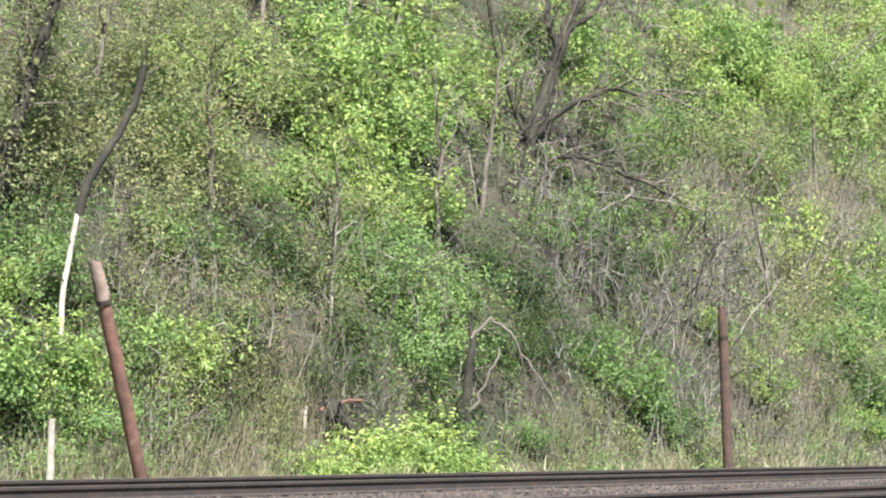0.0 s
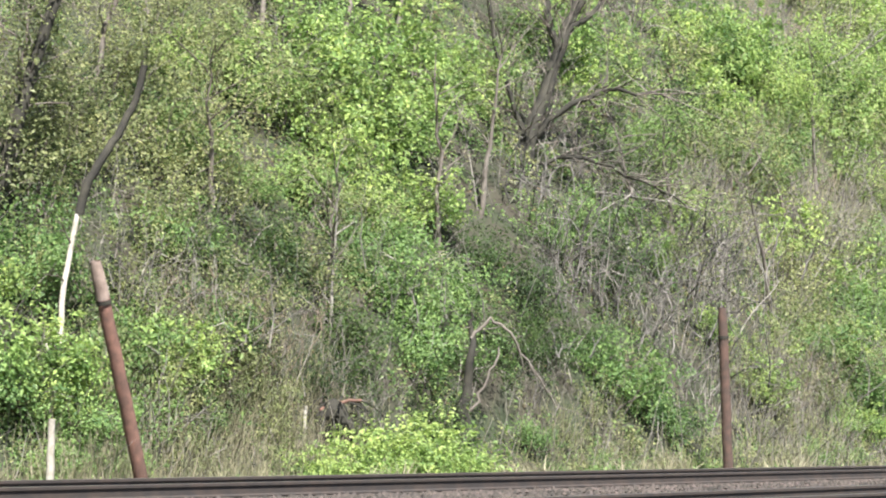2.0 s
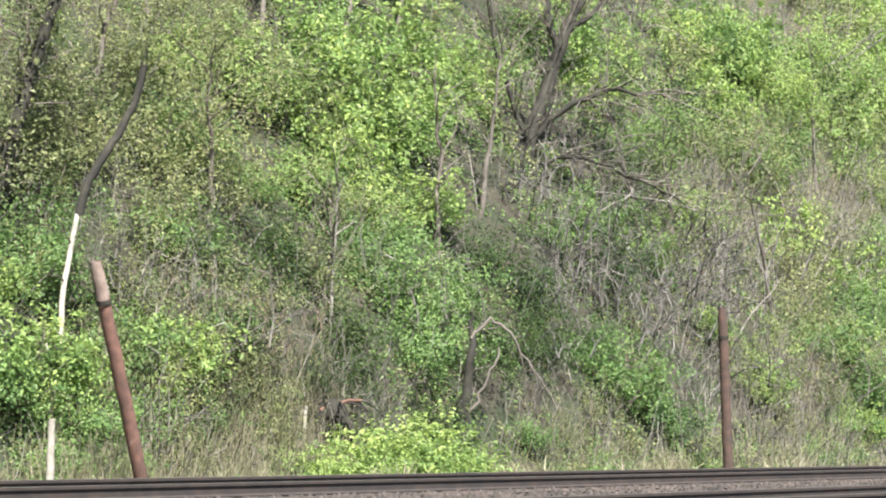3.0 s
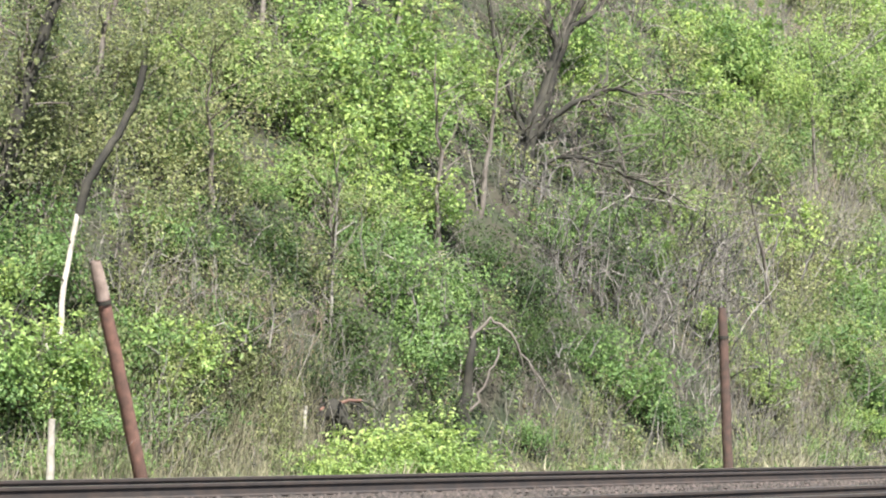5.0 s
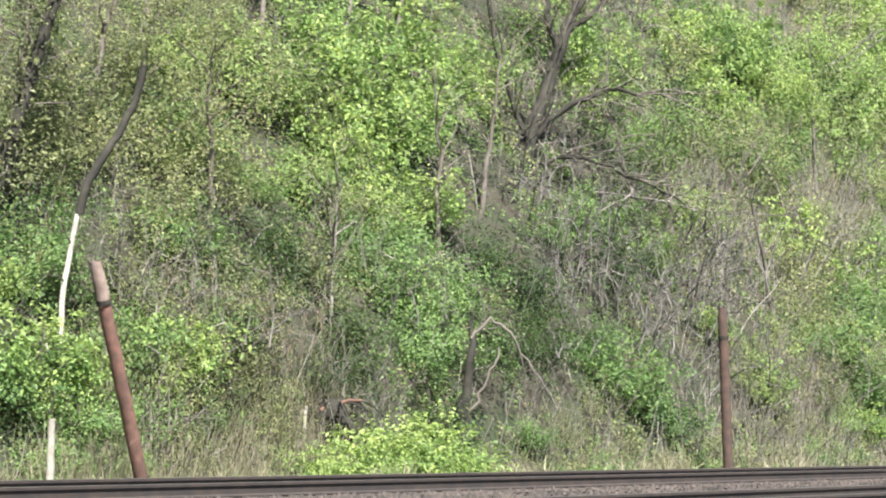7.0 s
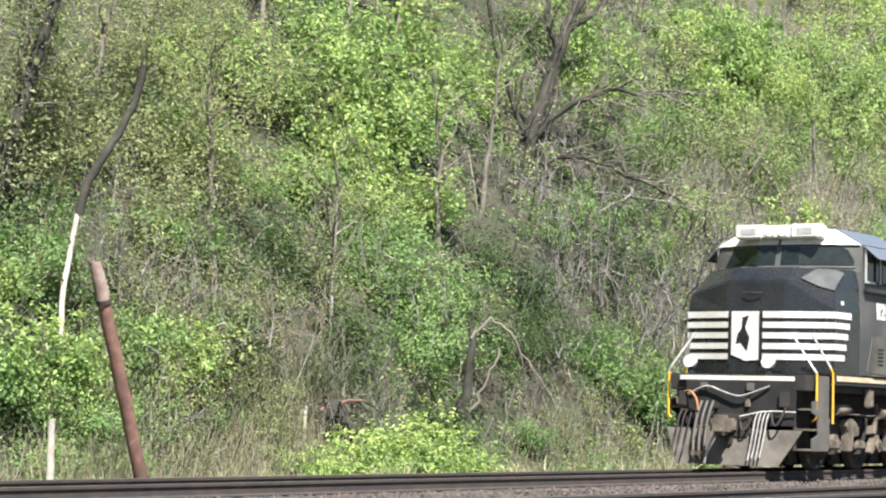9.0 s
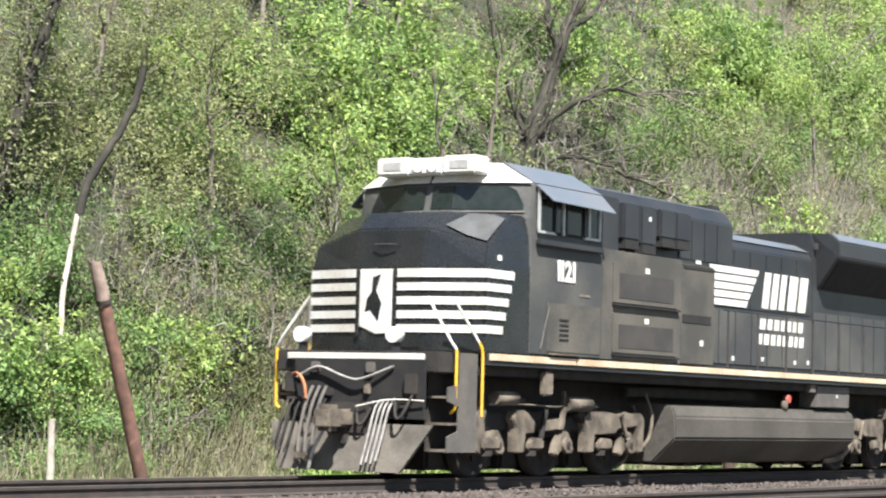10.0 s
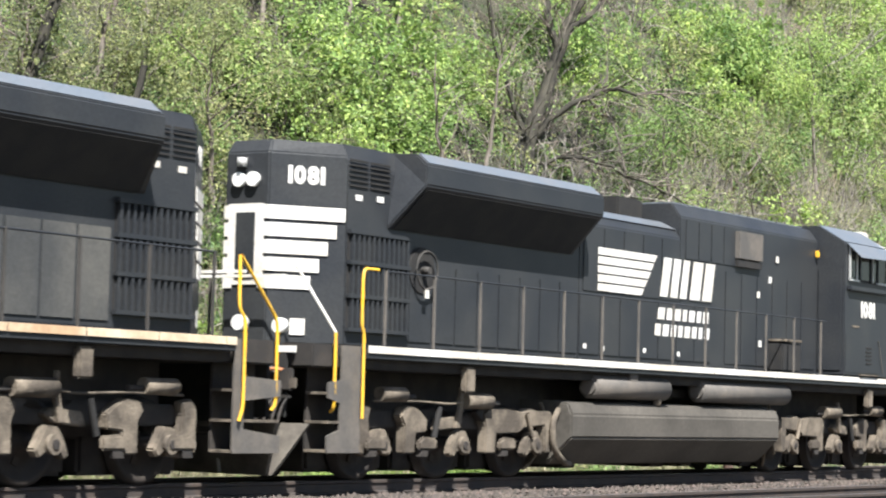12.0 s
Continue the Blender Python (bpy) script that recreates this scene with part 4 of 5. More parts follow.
def truck(engine, x, facing):
    """A three-axle truck: cast side frames, axle boxes, brake gear and turning wheelsets."""
    u = facing
    base = part("truck", along_y([(-2.0, 0.55), (2.0, 0.55), (2.0, 0.95), (-2.0, 0.95)], -0.6, 0.6, 0.03), under_black, engine, "dusty three-axle truck")
    base.location = (x, 0, 0)

    def cast(name, prof, y0, y1, s, material, bevel=0.02):
        part(name, along_y([(u * a, z) for a, z in prof], s * y0, s * y1, bevel), material, base)

    for s in (-1, 1):
        # the deep beam, and the proud castings on it; the engine's middle lies towards positive u
        cast("side_beam", [(-2.5, 0.72), (2.5, 0.72), (2.5, 0.98), (0.5, 1.0), (0.2, 0.90), (-0.2, 0.90), (-0.5, 1.0), (-2.5, 0.98)], 0.98, 1.08, s, under_black)
        cast("side_frame", [(0.65, 0.38), (0.93, 0.38), (0.96, 0.66), (1.62, 0.68), (1.75, 0.76), (2.36, 0.80), (2.40, 0.38), (2.60, 0.38), (2.64, 0.92), (2.54, 1.03), (2.18, 1.02), (1.95, 1.06), (1.70, 1.00), (1.30, 1.05), (0.75, 1.05), (0.58, 0.96), (0.66, 0.74)], 1.08, 1.24, s, dusty_tan)
        cast("side_frame", [(-1.50, 0.38), (-1.24, 0.38), (-1.20, 0.66), (-0.94, 0.68), (-0.92, 0.86), (-1.10, 0.98), (-1.28, 1.05), (-1.52, 1.02), (-1.60, 0.90), (-1.50, 0.78)], 1.08, 1.24, s, dusty_tan)
        cast("end_leg", [(-2.62, 0.40), (-2.42, 0.34), (-2.06, 0.36), (-2.14, 0.56), (-2.32, 0.62), (-2.36, 0.86), (-2.30, 1.02), (-2.52, 1.06), (-2.62, 0.92)], 1.08, 1.22, s, dusty_tan)
        cast("spring_seat", [(-0.62, 0.70), (-0.06, 0.74), (0.10, 0.84), (-0.02, 0.92), (-0.55, 0.88)], 1.06, 1.20, s, dusty_tan)
        for ax in (-2.07, 0.0, 2.07):
            cast("axle_box", [(ax - 0.30, 0.36), (ax - 0.24, 0.52), (ax - 0.12, 0.70), (ax + 0.10, 0.72), (ax + 0.20, 0.56), (ax + 0.28, 0.44), (ax + 0.20, 0.34), (ax + 0.10, 0.40), (ax - 0.14, 0.40), (ax - 0.20, 0.32)], 1.10, 1.24, s, dusty_tan)
            part("axle_cap", disc((u * ax, s * 1.26, 0.50), 0.12, 0.08), dusty_tan, base)
            part("cap_bolt_ring", disc((u * ax, s * 1.305, 0.50), 0.06, 0.02, segments=8), under_black, base)
        for ax in (-1.02, 1.16, -2.30):
            cast("brake_shoe_head", [(ax - 0.22, 0.43), (ax + 0.24, 0.43), (ax + 0.26, 0.60), (ax - 0.10, 0.62), (ax - 0.22, 0.55)], 1.24, 1.32, s, dusty_tan, 0.03)
            cast("shoe_hanger", [(ax - 0.16, 0.34), (ax + 0.02, 0.34), (ax + 0.04, 0.43), (ax - 0.14, 0.43)], 1.22, 1.30, s, under_black, 0.0)
        for a0, a1, z, r in ((-2.15, -1.55, 1.20, 0.10), (0.0, 0.72, 1.14, 0.115)):
            part("brake_cylinder", disc((u * (a0 + a1) / 2, s * 1.24, z), r, a1 - a0, "x", 16), dusty_tan, base)
            part("cylinder_rod", disc((u * (a1 + 0.12), s * 1.24, z - 0.03), 0.035, 0.3, "x", 10), under_black, base)
        cast("cylinder_bracket", [(0.62, 0.84), (0.78, 0.84), (0.80, 1.08), (0.56, 1.10), (0.40, 0.98)], 1.10, 1.22, s, under_black, 0.01)
        cast("brake_lever", [(-0.20, 0.74), (-0.08, 0.74), (0.0, 1.06), (-0.02, 1.34), (-0.08, 1.34), (-0.10, 1.06)], 1.20, 1.26, s, dusty_tan, 0.01)
        bar("damper", [(u * -0.75, s * 1.24, 0.60), (u * -0.62, s * 1.24, 1.04)], 0.045, vent_black, base)
        bar("damper", [(u * 1.95, s * 1.27, 0.62), (u * 1.78, s * 1.27, 0.98)], 0.035, dusty_tan, base)
        bar("brake_pipe", [(u * -2.3, s * 1.24, 1.10), (u * -1.2, s * 1.26, 1.12), (u * -0.4, s * 1.26, 1.08), (u * 0.0, s * 1.24, 1.12)], 0.018, dusty_tan, base)
        bar("sand_pipe", [(2.55 * u, s * 1.05, 1.15), (2.78 * u, s * 1.05, 0.8), (2.62 * u, s * 0.9, 0.25), (2.45 * u, s * 0.8, 0.12)], 0.03, dusty_tan, base)
    for ax in (-2.07, 0.0, 2.07):
        w = child("wheelset", wheelset_mesh(), base)
        w.location = (ax, 0, 0.53)
        WHEELSETS.append((w, ax))
        part("traction_motor", box(ax - 0.92, ax + 0.92, -0.62, 0.62, 0.11, 0.62, 0.05), under_black, base)
        part("gear_case", disc((ax, 0.5, 0.5), 0.42, 0.16), under_black, base)
    return base


def end_steps(engine, s, x_in, x_out, out, cut=0.3):
    """Corner steps with side plates and treads at one end of the engine; out is -1 at the front and 1 at the rear."""
    part("step_plate", plate([(x_in, s * 1.50, 0.40), (x_out, s * 1.50, 0.40), (x_out, s * 1.50, 0.62), (x_out - out * (cut - 0.02), s * 1.50, 0.70), (x_out - out * (cut - 0.02), s * 1.50, 1.05), (x_out, s * 1.50, 1.12), (x_out, s * 1.50, 1.32), (x_out - out * cut, s * 1.50, 1.36), (x_out - out * cut, s * 1.50, 1.82), (x_in, s * 1.50, 1.82)], 0.03, (0, -s, 0)), dusty_panel, engine)
    for z in (0.42, 0.80, 1.18):
        part("step_tread", box(x_in, x_out, s * 1.12, s * 1.49, z - 0.02, z + 0.02, 0.006), dusty_tan, engine)
    part("step_back", box(min(x_in, x_out) + 0.05, max(x_in, x_out) - 0.05, s * 1.08, s * 1.12, 0.4, 1.75, 0.0), under_black, engine)


def end_gear(engine, x, out):
    """Pilot plate, coupler, hoses and cable at one end; x is the end sill's face."""
    part("end_plate", box(x - 0.03, x + 0.03, -1.26, 1.02, 0.85, 1.70, 0.01), vent_black, engine)
    for y, z, w, h in ((-0.95, 1.05, 0.16, 0.10), (-0.30, 1.28, 0.10, 0.16), (0.38, 1.22, 0.14, 0.12), (0.80, 1.02, 0.12, 0.10), (1.15, 1.30, 0.10, 0.14), (-0.62, 1.10, 0.30, 0.05), (0.95, 1.12, 0.34, 0.05)):
        part("hose_bracket", box(x + min(0, out * 0.08), x + max(0, out * 0.08), y - w / 2, y + w / 2, z - h / 2, z + h / 2, 0.012), dusty_tan if w < 0.13 else under_black, engine)
    for y0, y1, z0 in ((-0.45, -0.15, 1.1), (-0.1, 0.3, 1.05), (0.4, 0.8, 1.12), (-1.1, -0.8, 1.2)):
        bar("coiled_hose", [(x + out * 0.08, y0, z0), (x + out * 0.2, (y0 * 2 + y1) / 3, z0 - 0.32), (x + out * 0.22, (y0 + y1 * 2) / 3, z0 - 0.36), (x + out * 0.08, y1, z0 - 0.05)], 0.022, under_black, engine)
    part("pilot", loft([[(x + out * 0.02, -1.42, 0.78), (x + out * 0.02, 1.42, 0.78), (x - out * 0.03, 1.42, 0.78), (x - out * 0.03, -1.42, 0.78)],
                        [(x + out * 0.32, -1.06, 0.10), (x + out * 0.32, 1.06, 0.10), (x + out * 0.26, 1.06, 0.10), (x + out * 0.26, -1.06, 0.10)]]), pilot_grey, engine, "dusty grey steel pilot plate")
    part("pilot_rib", box(x + min(0, out * 0.22), x + max(0, out * 0.22), -0.04, 0.04, 0.48, 0.78, 0.01), under_black, engine)
    part("deck_edge", box(x - 0.02, x + 0.035, -1.22, 1.16, 1.70, 1.79, 0.008), paint_white, engine, "white front deck edge")
    bm = box(min(x, x + out * 0.62), max(x, x + out * 0.62), -0.11, 0.11, 0.72, 0.98, 0.04)
    box(min(x + out * 0.45, x + out * 0.75), max(x + out * 0.45, x + out * 0.75), -0.19, 0.17, 0.66, 1.04, 0.07, bm)
    part("coupler", bm, dusty_tan, engine, "dusty cast steel coupler")
    part("coupler_pocket", box(min(x, x + out * 0.12), max(x, x + out * 0.12), -0.36, 0.36, 0.60, 1.08, 0.04), under_black, engine)
    bar("cable", [(x + out * 0.06, 0.95, 1.42), (x + out * 0.10, 0.55, 1.62), (x + out * 0.10, 0.2, 1.48), (x + out * 0.12, -0.15, 1.38), (x + out * 0.10, -0.5, 1.50), (x + out * 0.06, -0.75, 1.60)], 0.020, hose_grey, engine, "pale grey hanging jumper cable")
    for y, ln in ((-0.52, 0.2), (-0.60, 0.24), (-0.68, 0.22), (-0.76, 0.26), (0.85, 0.34), (0.98, 0.36), (1.08, 0.38)):
        bar("air_hose", [(x + out * 0.04, y, 1.12), (x + out * 0.18, y, 1.0), (x + out * 0.32, y, 0.6), (x + out * (0.42 + 0.1 * (0.4 - ln)), y + 0.03, ln)], 0.017, hose_grey if y < 0 else under_black, engine)
    bar("signal_hose", [(x + out * 0.05, 1.05, 1.46), (x + out * 0.16, 0.86, 1.50), (x + out * 0.2, 0.70, 1.34), (x + out * 0.22, 0.66, 1.12)], 0.024, rust_orange, engine, "rusty orange hose")
    for k in range(3):
        y = 0.42 + 0.12 * k
        bar("trainline_hose", [(x + out * 0.05, y, 1.30), (x + out * 0.2, y + 0.02, 1.05), (x + out * 0.3, y + 0.05, 0.62), (x + out * 0.36, y + 0.02, 0.34)], 0.026, dusty_panel, engine)
        part("glad_hand", box(x + out * 0.36 - 0.05, x + out * 0.36 + 0.05, y - 0.02, y + 0.06, 0.24, 0.36, 0.02), dusty_tan, engine)
    bar("brake_hose", [(x + out * 0.1, 0.15, 0.9), (x + out * 0.34, 0.22, 0.72), (x + out * 0.5, 0.3, 0.4), (x + out * 0.52, 0.36, 0.12)], 0.024, hose_grey, engine)
    bar("uncoupling_lever", [(x + out * 0.08, -1.3, 1.12), (x + out * 0.12, -0.7, 1.14), (x + out * 0.18, -0.2, 1.02)], 0.011, paint_white, engine)
    for y in (-1.05, 1.05):
        part("grab_bracket", box(x + min(0, out * 0.10), x + max(0, out * 0.10), y - 0.10, y + 0.10, 1.20, 1.50, 0.02), under_black, engine)
    for y in (-0.35, 0.62):
        part("cable_socket", box(x + min(0, out * 0.09), x + max(0, out * 0.09), y - 0.07, y + 0.07, 1.50, 1.66, 0.015), dusty_panel, engine)


def panel(engine, name, x0, x1, z0, z1, y, s, material, depth=0.02, label=""):
    return part(name, box(x0, x1, s * y, s * (y + depth), z0, z1, 0.006), material, engine, label)


def locomotive(number, label, tanks_side, side_paint, low_paint, band_paint):
    """A six-axle road engine. Local x runs from the cab end to the rear, z 0 is the rail's top."""
    e = tagged(new("locomotive"), label, "locomotive", "locomotives of the train")
    # underframe
    part("underframe", box(-1.15, 20.45, -1.40, 1.40, 1.52, 1.83, 0.02), under_black, e)
    part("centre_sill", box(0.2, 19.2, -0.55, 0.55, 0.95, 1.54, 0.03), under_black, e)
    for s in (-1, 1):
        x = 0.02
        while x < 19.3:
            w = 1.28
            part("sill_stripe", box(x, min(19.41, x + w - 0.03), s * 1.555, s * 1.58, 1.735, 1.835, 0.004), band_paint, e)
            x += w
        part("side_sill", box(-0.02, 19.43, s * 1.40, s * 1.555, 1.66, 1.845, 0.01), paint_black, e)
    # nose
    def ring(f, c, hw, cw, z, back=1.4):
        return [(f, -hw, z), (f, hw, z), (c, cw, z), (back, cw, z), (back, -cw, z), (c, -cw, z)]
    def nring(f, fz, hw, c, cz, cw, back=1.4):
        return [(f, -hw, fz), (f, hw, fz), (c, cw, cz), (back, cw, max(fz, cz)), (back, -cw, max(fz, cz)), (c, -cw, cz)]
    part("nose", loft([ring(-0.34, -0.12, 0.60, 1.55, 1.84), ring(-0.34, -0.12, 0.60, 1.55, 3.10), nring(-0.26, 3.66, 0.62, -0.03, 3.42, 1.53), nring(0.10, 3.94, 0.66, 0.66, 3.92, 1.46)], 0.025), paint_nose, e, "black faceted short nose")
    # plate on the near upper facet, a highlight painted as a grey patch
    low, high = (Vector((-0.26, -0.62, 3.66)), Vector((-0.03, -1.53, 3.42))), (Vector((0.10, -0.66, 3.94)), Vector((0.66, -1.46, 3.92)))
    lift = Vector((-0.6, -0.34, 0.72)) * 0.03
    spots = [low[0].lerp(low[1], a).lerp(high[0].lerp(high[1], a), b) + lift for a, b in ((0.22, 0.26), (0.62, 0.06), (0.96, 0.04), (0.99, 0.80), (0.80, 0.90), (0.42, 0.88))]
    part("faded_patch", plate(spots, 0.004, lift.normalized()), paint_faded, e, "grey patch painted for sunlight on the sloping nose facet")
    bar("nose_grab", [(-0.36, 0.25, 3.42), (-0.40, 0.05, 3.42), (-0.36, -0.15, 3.42)], 0.012, mesh_grey, e)
    part("nose_door", box(-0.352, -0.34, -0.58, -0.06, 1.90, 3.05, 0.004), paint_nose, e)
    # white nose bands
    for i in range(5):
        z1 = 3.06 - i * 0.205
        end = 0.64 - i * 0.075
        z0 = z1 - (0.115 if i else 0.125)
        part("nose_band", strip([(end, -1.574), (-0.12, -1.560), (-0.356, -0.602), (-0.356, -0.14)], z0, z1), paint_white, e, "white painted band")
        part("nose_band", strip([(-0.356, 0.52), (-0.356, 0.602), (-0.12, 1.560), (end, 1.574)], z0, z1), paint_white, e, "white painted band")
    emblem = [(-0.13, 2.12), (0.20, 2.10), (0.50, 2.22), (0.50, 3.06), (-0.13, 3.06)]
    part("nose_emblem", plate([(-0.345, y, z) for y, z in emblem], 0.018, (-1, 0, 0)), paint_white, e, "plain white emblem panel")
    shape = [(0.16, 2.28), (0.30, 2.45), (0.40, 2.42), (0.36, 2.62), (0.28, 2.72), (0.26, 2.94), (0.12, 2.98), (0.20, 2.74), (0.10, 2.55)]
    part("nose_emblem_mark", plate([(-0.364, y, z) for y, z in shape], 0.004, (-1, 0, 0)), paint_nose, e)
    for y in (0.52, -0.14):
        part("door_post", box(-0.39, -0.36, y - 0.03, y + 0.03, 2.05, 3.07, 0.006), paint_nose, e)
    for y in (-0.62, 1.02):
        part("ditch_light", disc((-1.05, y, 2.06), 0.115, 0.16, "x", 16), lens, e, "round white ditch light")
        part("ditch_light_stand", box(-1.1, -0.95, y - 0.04, y + 0.04, 1.80, 1.96, 0.01), paint_black, e)
    for s in (-1, 1):
        part("nose_light", box(-0.14, -0.09, s * 1.18 - 0.05, s * 1.18 + 0.05, 3.24, 3.31, 0.01), lens, e)
    # cab
    def cring(f, c, hw, cw, sw, z):
        return [(f, -hw, z), (f, hw, z), (c, cw, z), (3.34, sw, z), (3.34, -sw, z), (c, -cw, z)]
    part("cab", loft([cring(0.62, 1.12, 0.45, 1.565, 1.57, 1.86), cring(0.62, 1.12, 0.45, 1.565, 1.57, 3.90), cring(0.74, 1.20, 0.42, 1.55, 1.57, 4.42), cring(0.98, 1.20, 0.40, 0.98, 0.98, 4.76)], 0.02), side_paint, e, "black wide crew cab")
    for s in (-1, 1):
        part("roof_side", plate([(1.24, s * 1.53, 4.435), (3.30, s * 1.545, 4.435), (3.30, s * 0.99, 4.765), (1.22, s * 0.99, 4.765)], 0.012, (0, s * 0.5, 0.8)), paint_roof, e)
        # white band over the windscreen
        part("visor_band", plate([(0.72, s * 0.02, 4.43), (0.72, s * 0.44, 4.43), (1.17, s * 1.54, 4.43), (1.17, s * 1.0, 4.74), (0.955, s * 0.42, 4.74), (0.955, s * 0.02, 4.74)], 0.02, (-0.8, s * 0.3, 0.3)), paint_white, e, "white band above the windscreen")
        # windscreen panes
        for p0, p1 in ((0.06, 0.45),):
            part("windscreen", plate([(0.652, s * p0, 4.02), (0.652, s * p1, 4.02), (0.735, s * p1, 4.38), (0.735, s * p0, 4.38)], 0.012, (-1, 0, 0.2)), glass_dark, e, "dark tinted windscreen")
        part("windscreen", plate([(0.652, s * 0.46, 4.02), (1.095, s * 1.43, 4.02), (1.165, s * 1.43, 4.38), (0.738, s * 0.46, 4.38)], 0.012, (-0.9, s * 0.4, 0.1)), glass_dark, e, "dark tinted windscreen")
        bar("windscreen_trim", [(0.63, s * 0.03, 3.985), (0.65, s * 0.46, 3.985), (1.08, s * 1.46, 3.985)], 0.014, dusty_panel, e)
        # side windows in pale frames
        part("window_recess", box(1.26, 3.18, s * 1.572, s * 1.580, 3.70, 4.38, 0.0), vent_black, e)
        for x0, x1 in ((1.28, 1.72), (1.78, 2.08), (2.14, 2.62), (2.68, 3.16)):
            part("window_pane", box(x0 + 0.03, x1 - 0.03, s * 1.584, s * 1.590, 3.74, 4.35, 0.0), glass_dark, e)
        for x in (1.26, 1.75, 2.00, 2.10, 2.66, 2.80, 3.14):
            pale = x in (1.26, 2.00, 2.80, 3.14)
            part("window_post", box(x, x + (0.05 if pale else 0.04), s * 1.58, s * 1.615, 3.70, 4.38, 0.004), frame_alu if pale else paint_black, e)
        part("window_sill", box(1.26, 1.80, s * 1.58, s * 1.61, 3.69, 3.73, 0.004), frame_alu, e)
        part("window_sill", box(2.66, 3.19, s * 1.58, s * 1.61, 3.69, 3.73, 0.004), frame_alu, e)
        part("arm_rest", box(1.24, 3.24, s * 1.572, s * 1.66, 3.50, 3.60, 0.02), paint_black, e)
        part("sunshade", plate([(1.22, s * 1.575, 4.41), (3.26, s * 1.575, 4.41), (3.22, s * 1.86, 4.13), (1.26, s * 1.86, 4.16)], 0.015, (0, 0, 1)), paint_roof, e, "sloping grey window sunshade")
        for x in (1.3, 1.95, 2.6, 3.05):
            part("shade_bracket", box(x, x + 0.02, s * 1.58, s * 1.70, 4.20, 4.23, 0.0), paint_black, e)
        digits(number, 0.42, (2.19, s * 1.578, 3.02), Matrix.Rotation(radians(90), 4, "X") if s < 0 else Matrix.Rotation(radians(180), 4, "Z") @ Matrix.Rotation(radians(90), 4, "X"), paint_white, e)
        part("build_plate", box(2.62, 2.95, s * 1.573, s * 1.578, 2.80, 2.84, 0.0), dusty_tan, e)
        for k in range(5):
            part("louvre", box(2.0, 2.28, s * 1.572, s * 1.59, 2.10 + k * 0.075, 2.13 + k * 0.075, 0.004), vent_black, e)
        part("cab_hatch", box(1.62, 3.28, s * 1.568, s * 1.578, 1.92, 2.66, 0.008), low_paint, e)
        bar("cab_grab", [(1.42, s * 1.59, 1.95), (1.55, s * 1.59, 2.3), (1.66, s * 1.59, 2.58)], 0.008, dusty_panel, e)
        part("cab_step", box(1.70, 2.6, s * 1.57, s * 1.62, 1.87, 1.90, 0.006), dusty_tan, e)
        part("lamp_patch", box(0.20, 0.30, s * 1.545, s * 1.562, 3.20, 3.28, 0.004), lens, e)
    for y in (-0.60, 0.60):
        part("number_board", box(0.56, 0.98, y - 0.30, y + 0.30, 4.55, 4.83, 0.03), paint_white, e, "white number board")
        part("board_plate", box(0.552, 0.558, y - 0.16, y + 0.16, 4.63, 4.75, 0.0), frame_alu, e)
    part("headlight_box", box(0.58, 0.98, -0.30, 0.30, 4.55, 4.81, 0.03), paint_white, e)
    for y in (-0.13, 0.13):
        part("headlight", disc((0.57, y, 4.67), 0.085, 0.05, "x", 16), lens, e, "round headlight")
    part("horn", box(1.6, 2.1, -0.2, 0.2, 4.77, 4.87, 0.03), paint_black, e)
    part("antenna_dome", disc((2.4, -0.55, 4.80), 0.16, 0.07, "z", 16), frame_alu, e)
    # equipment cabinets behind the cab
    part("cabinet_core", along_x([(-1.0, 1.84), (1.0, 1.84), (1.0, 4.44), (0.82, 4.68), (-0.82, 4.68), (-1.0, 4.44)], 3.34, 9.22, 0.02), paint_black, e)
    for k in range(9):
        part("roof_hatch", box(3.6 + k * 0.62, 4.14 + k * 0.62, -0.78, 0.78, 4.68, 4.715, 0.01), paint_roof, e)
    for s in (-1, 1):
        if s < 0:
            part("inverter_cabinet", box(3.44, 6.24, s * 1.0, s * 1.50, 1.85, 3.62, 0.02), low_paint, e)
            for z0, z1 in ((1.98, 2.60), (2.78, 3.42)):
                panel(e, "blower_door", 3.80, 6.05, z0, z1, 1.50, s, low_paint, 0.018)
                part("blower_mesh", box(4.0, 5.9, s * 1.519, s * 1.524, z0 + 0.08, z1 - 0.16, 0.0), mesh_grey, e)
                part("blower_lip", box(3.80, 6.10, s * 1.50, s * 1.56, z0 - 0.05, z0 - 0.02, 0.004), vent_black, e)
                part("warning_label", box(4.88, 5.02, s * 1.519, s * 1.526, z1 - 0.12, z1 - 0.03, 0.0), paint_white, e)
            part("cabinet_side", box(3.36, 4.40, s * 1.0, s * 1.28, 3.62, 4.50, 0.03), paint_black, e)
            for x0, drop in ((4.46, 0.0), (5.06, -0.04), (5.75, 0.12), (6.32, 0.12)):
                part("filter_box", box(x0, x0 + 0.54, s * 1.0, s * 1.34, 3.84 + drop, 4.44, 0.03), paint_black, e)
                part("filter_outlet", box(x0 + 0.04, x0 + 0.50, s * 1.0, s * 1.345, 3.70 + drop, 3.838 + drop, 0.0), vent_black, e)
                part("filter_patch", box(x0 + 0.25, x0 + 0.33, s * 1.341, s * 1.347, 4.2, 4.27, 0.0), paint_white, e) if x0 == 5.06 else None
            part("blower_housing", box(6.36, 7.66, s * 1.0, s * 1.42, 1.86, 3.58, 0.03), low_paint, e)
            part("housing_slot", box(6.42, 7.6, s * 1.40, s * 1.43, 3.50, 3.56, 0.0), vent_black, e)
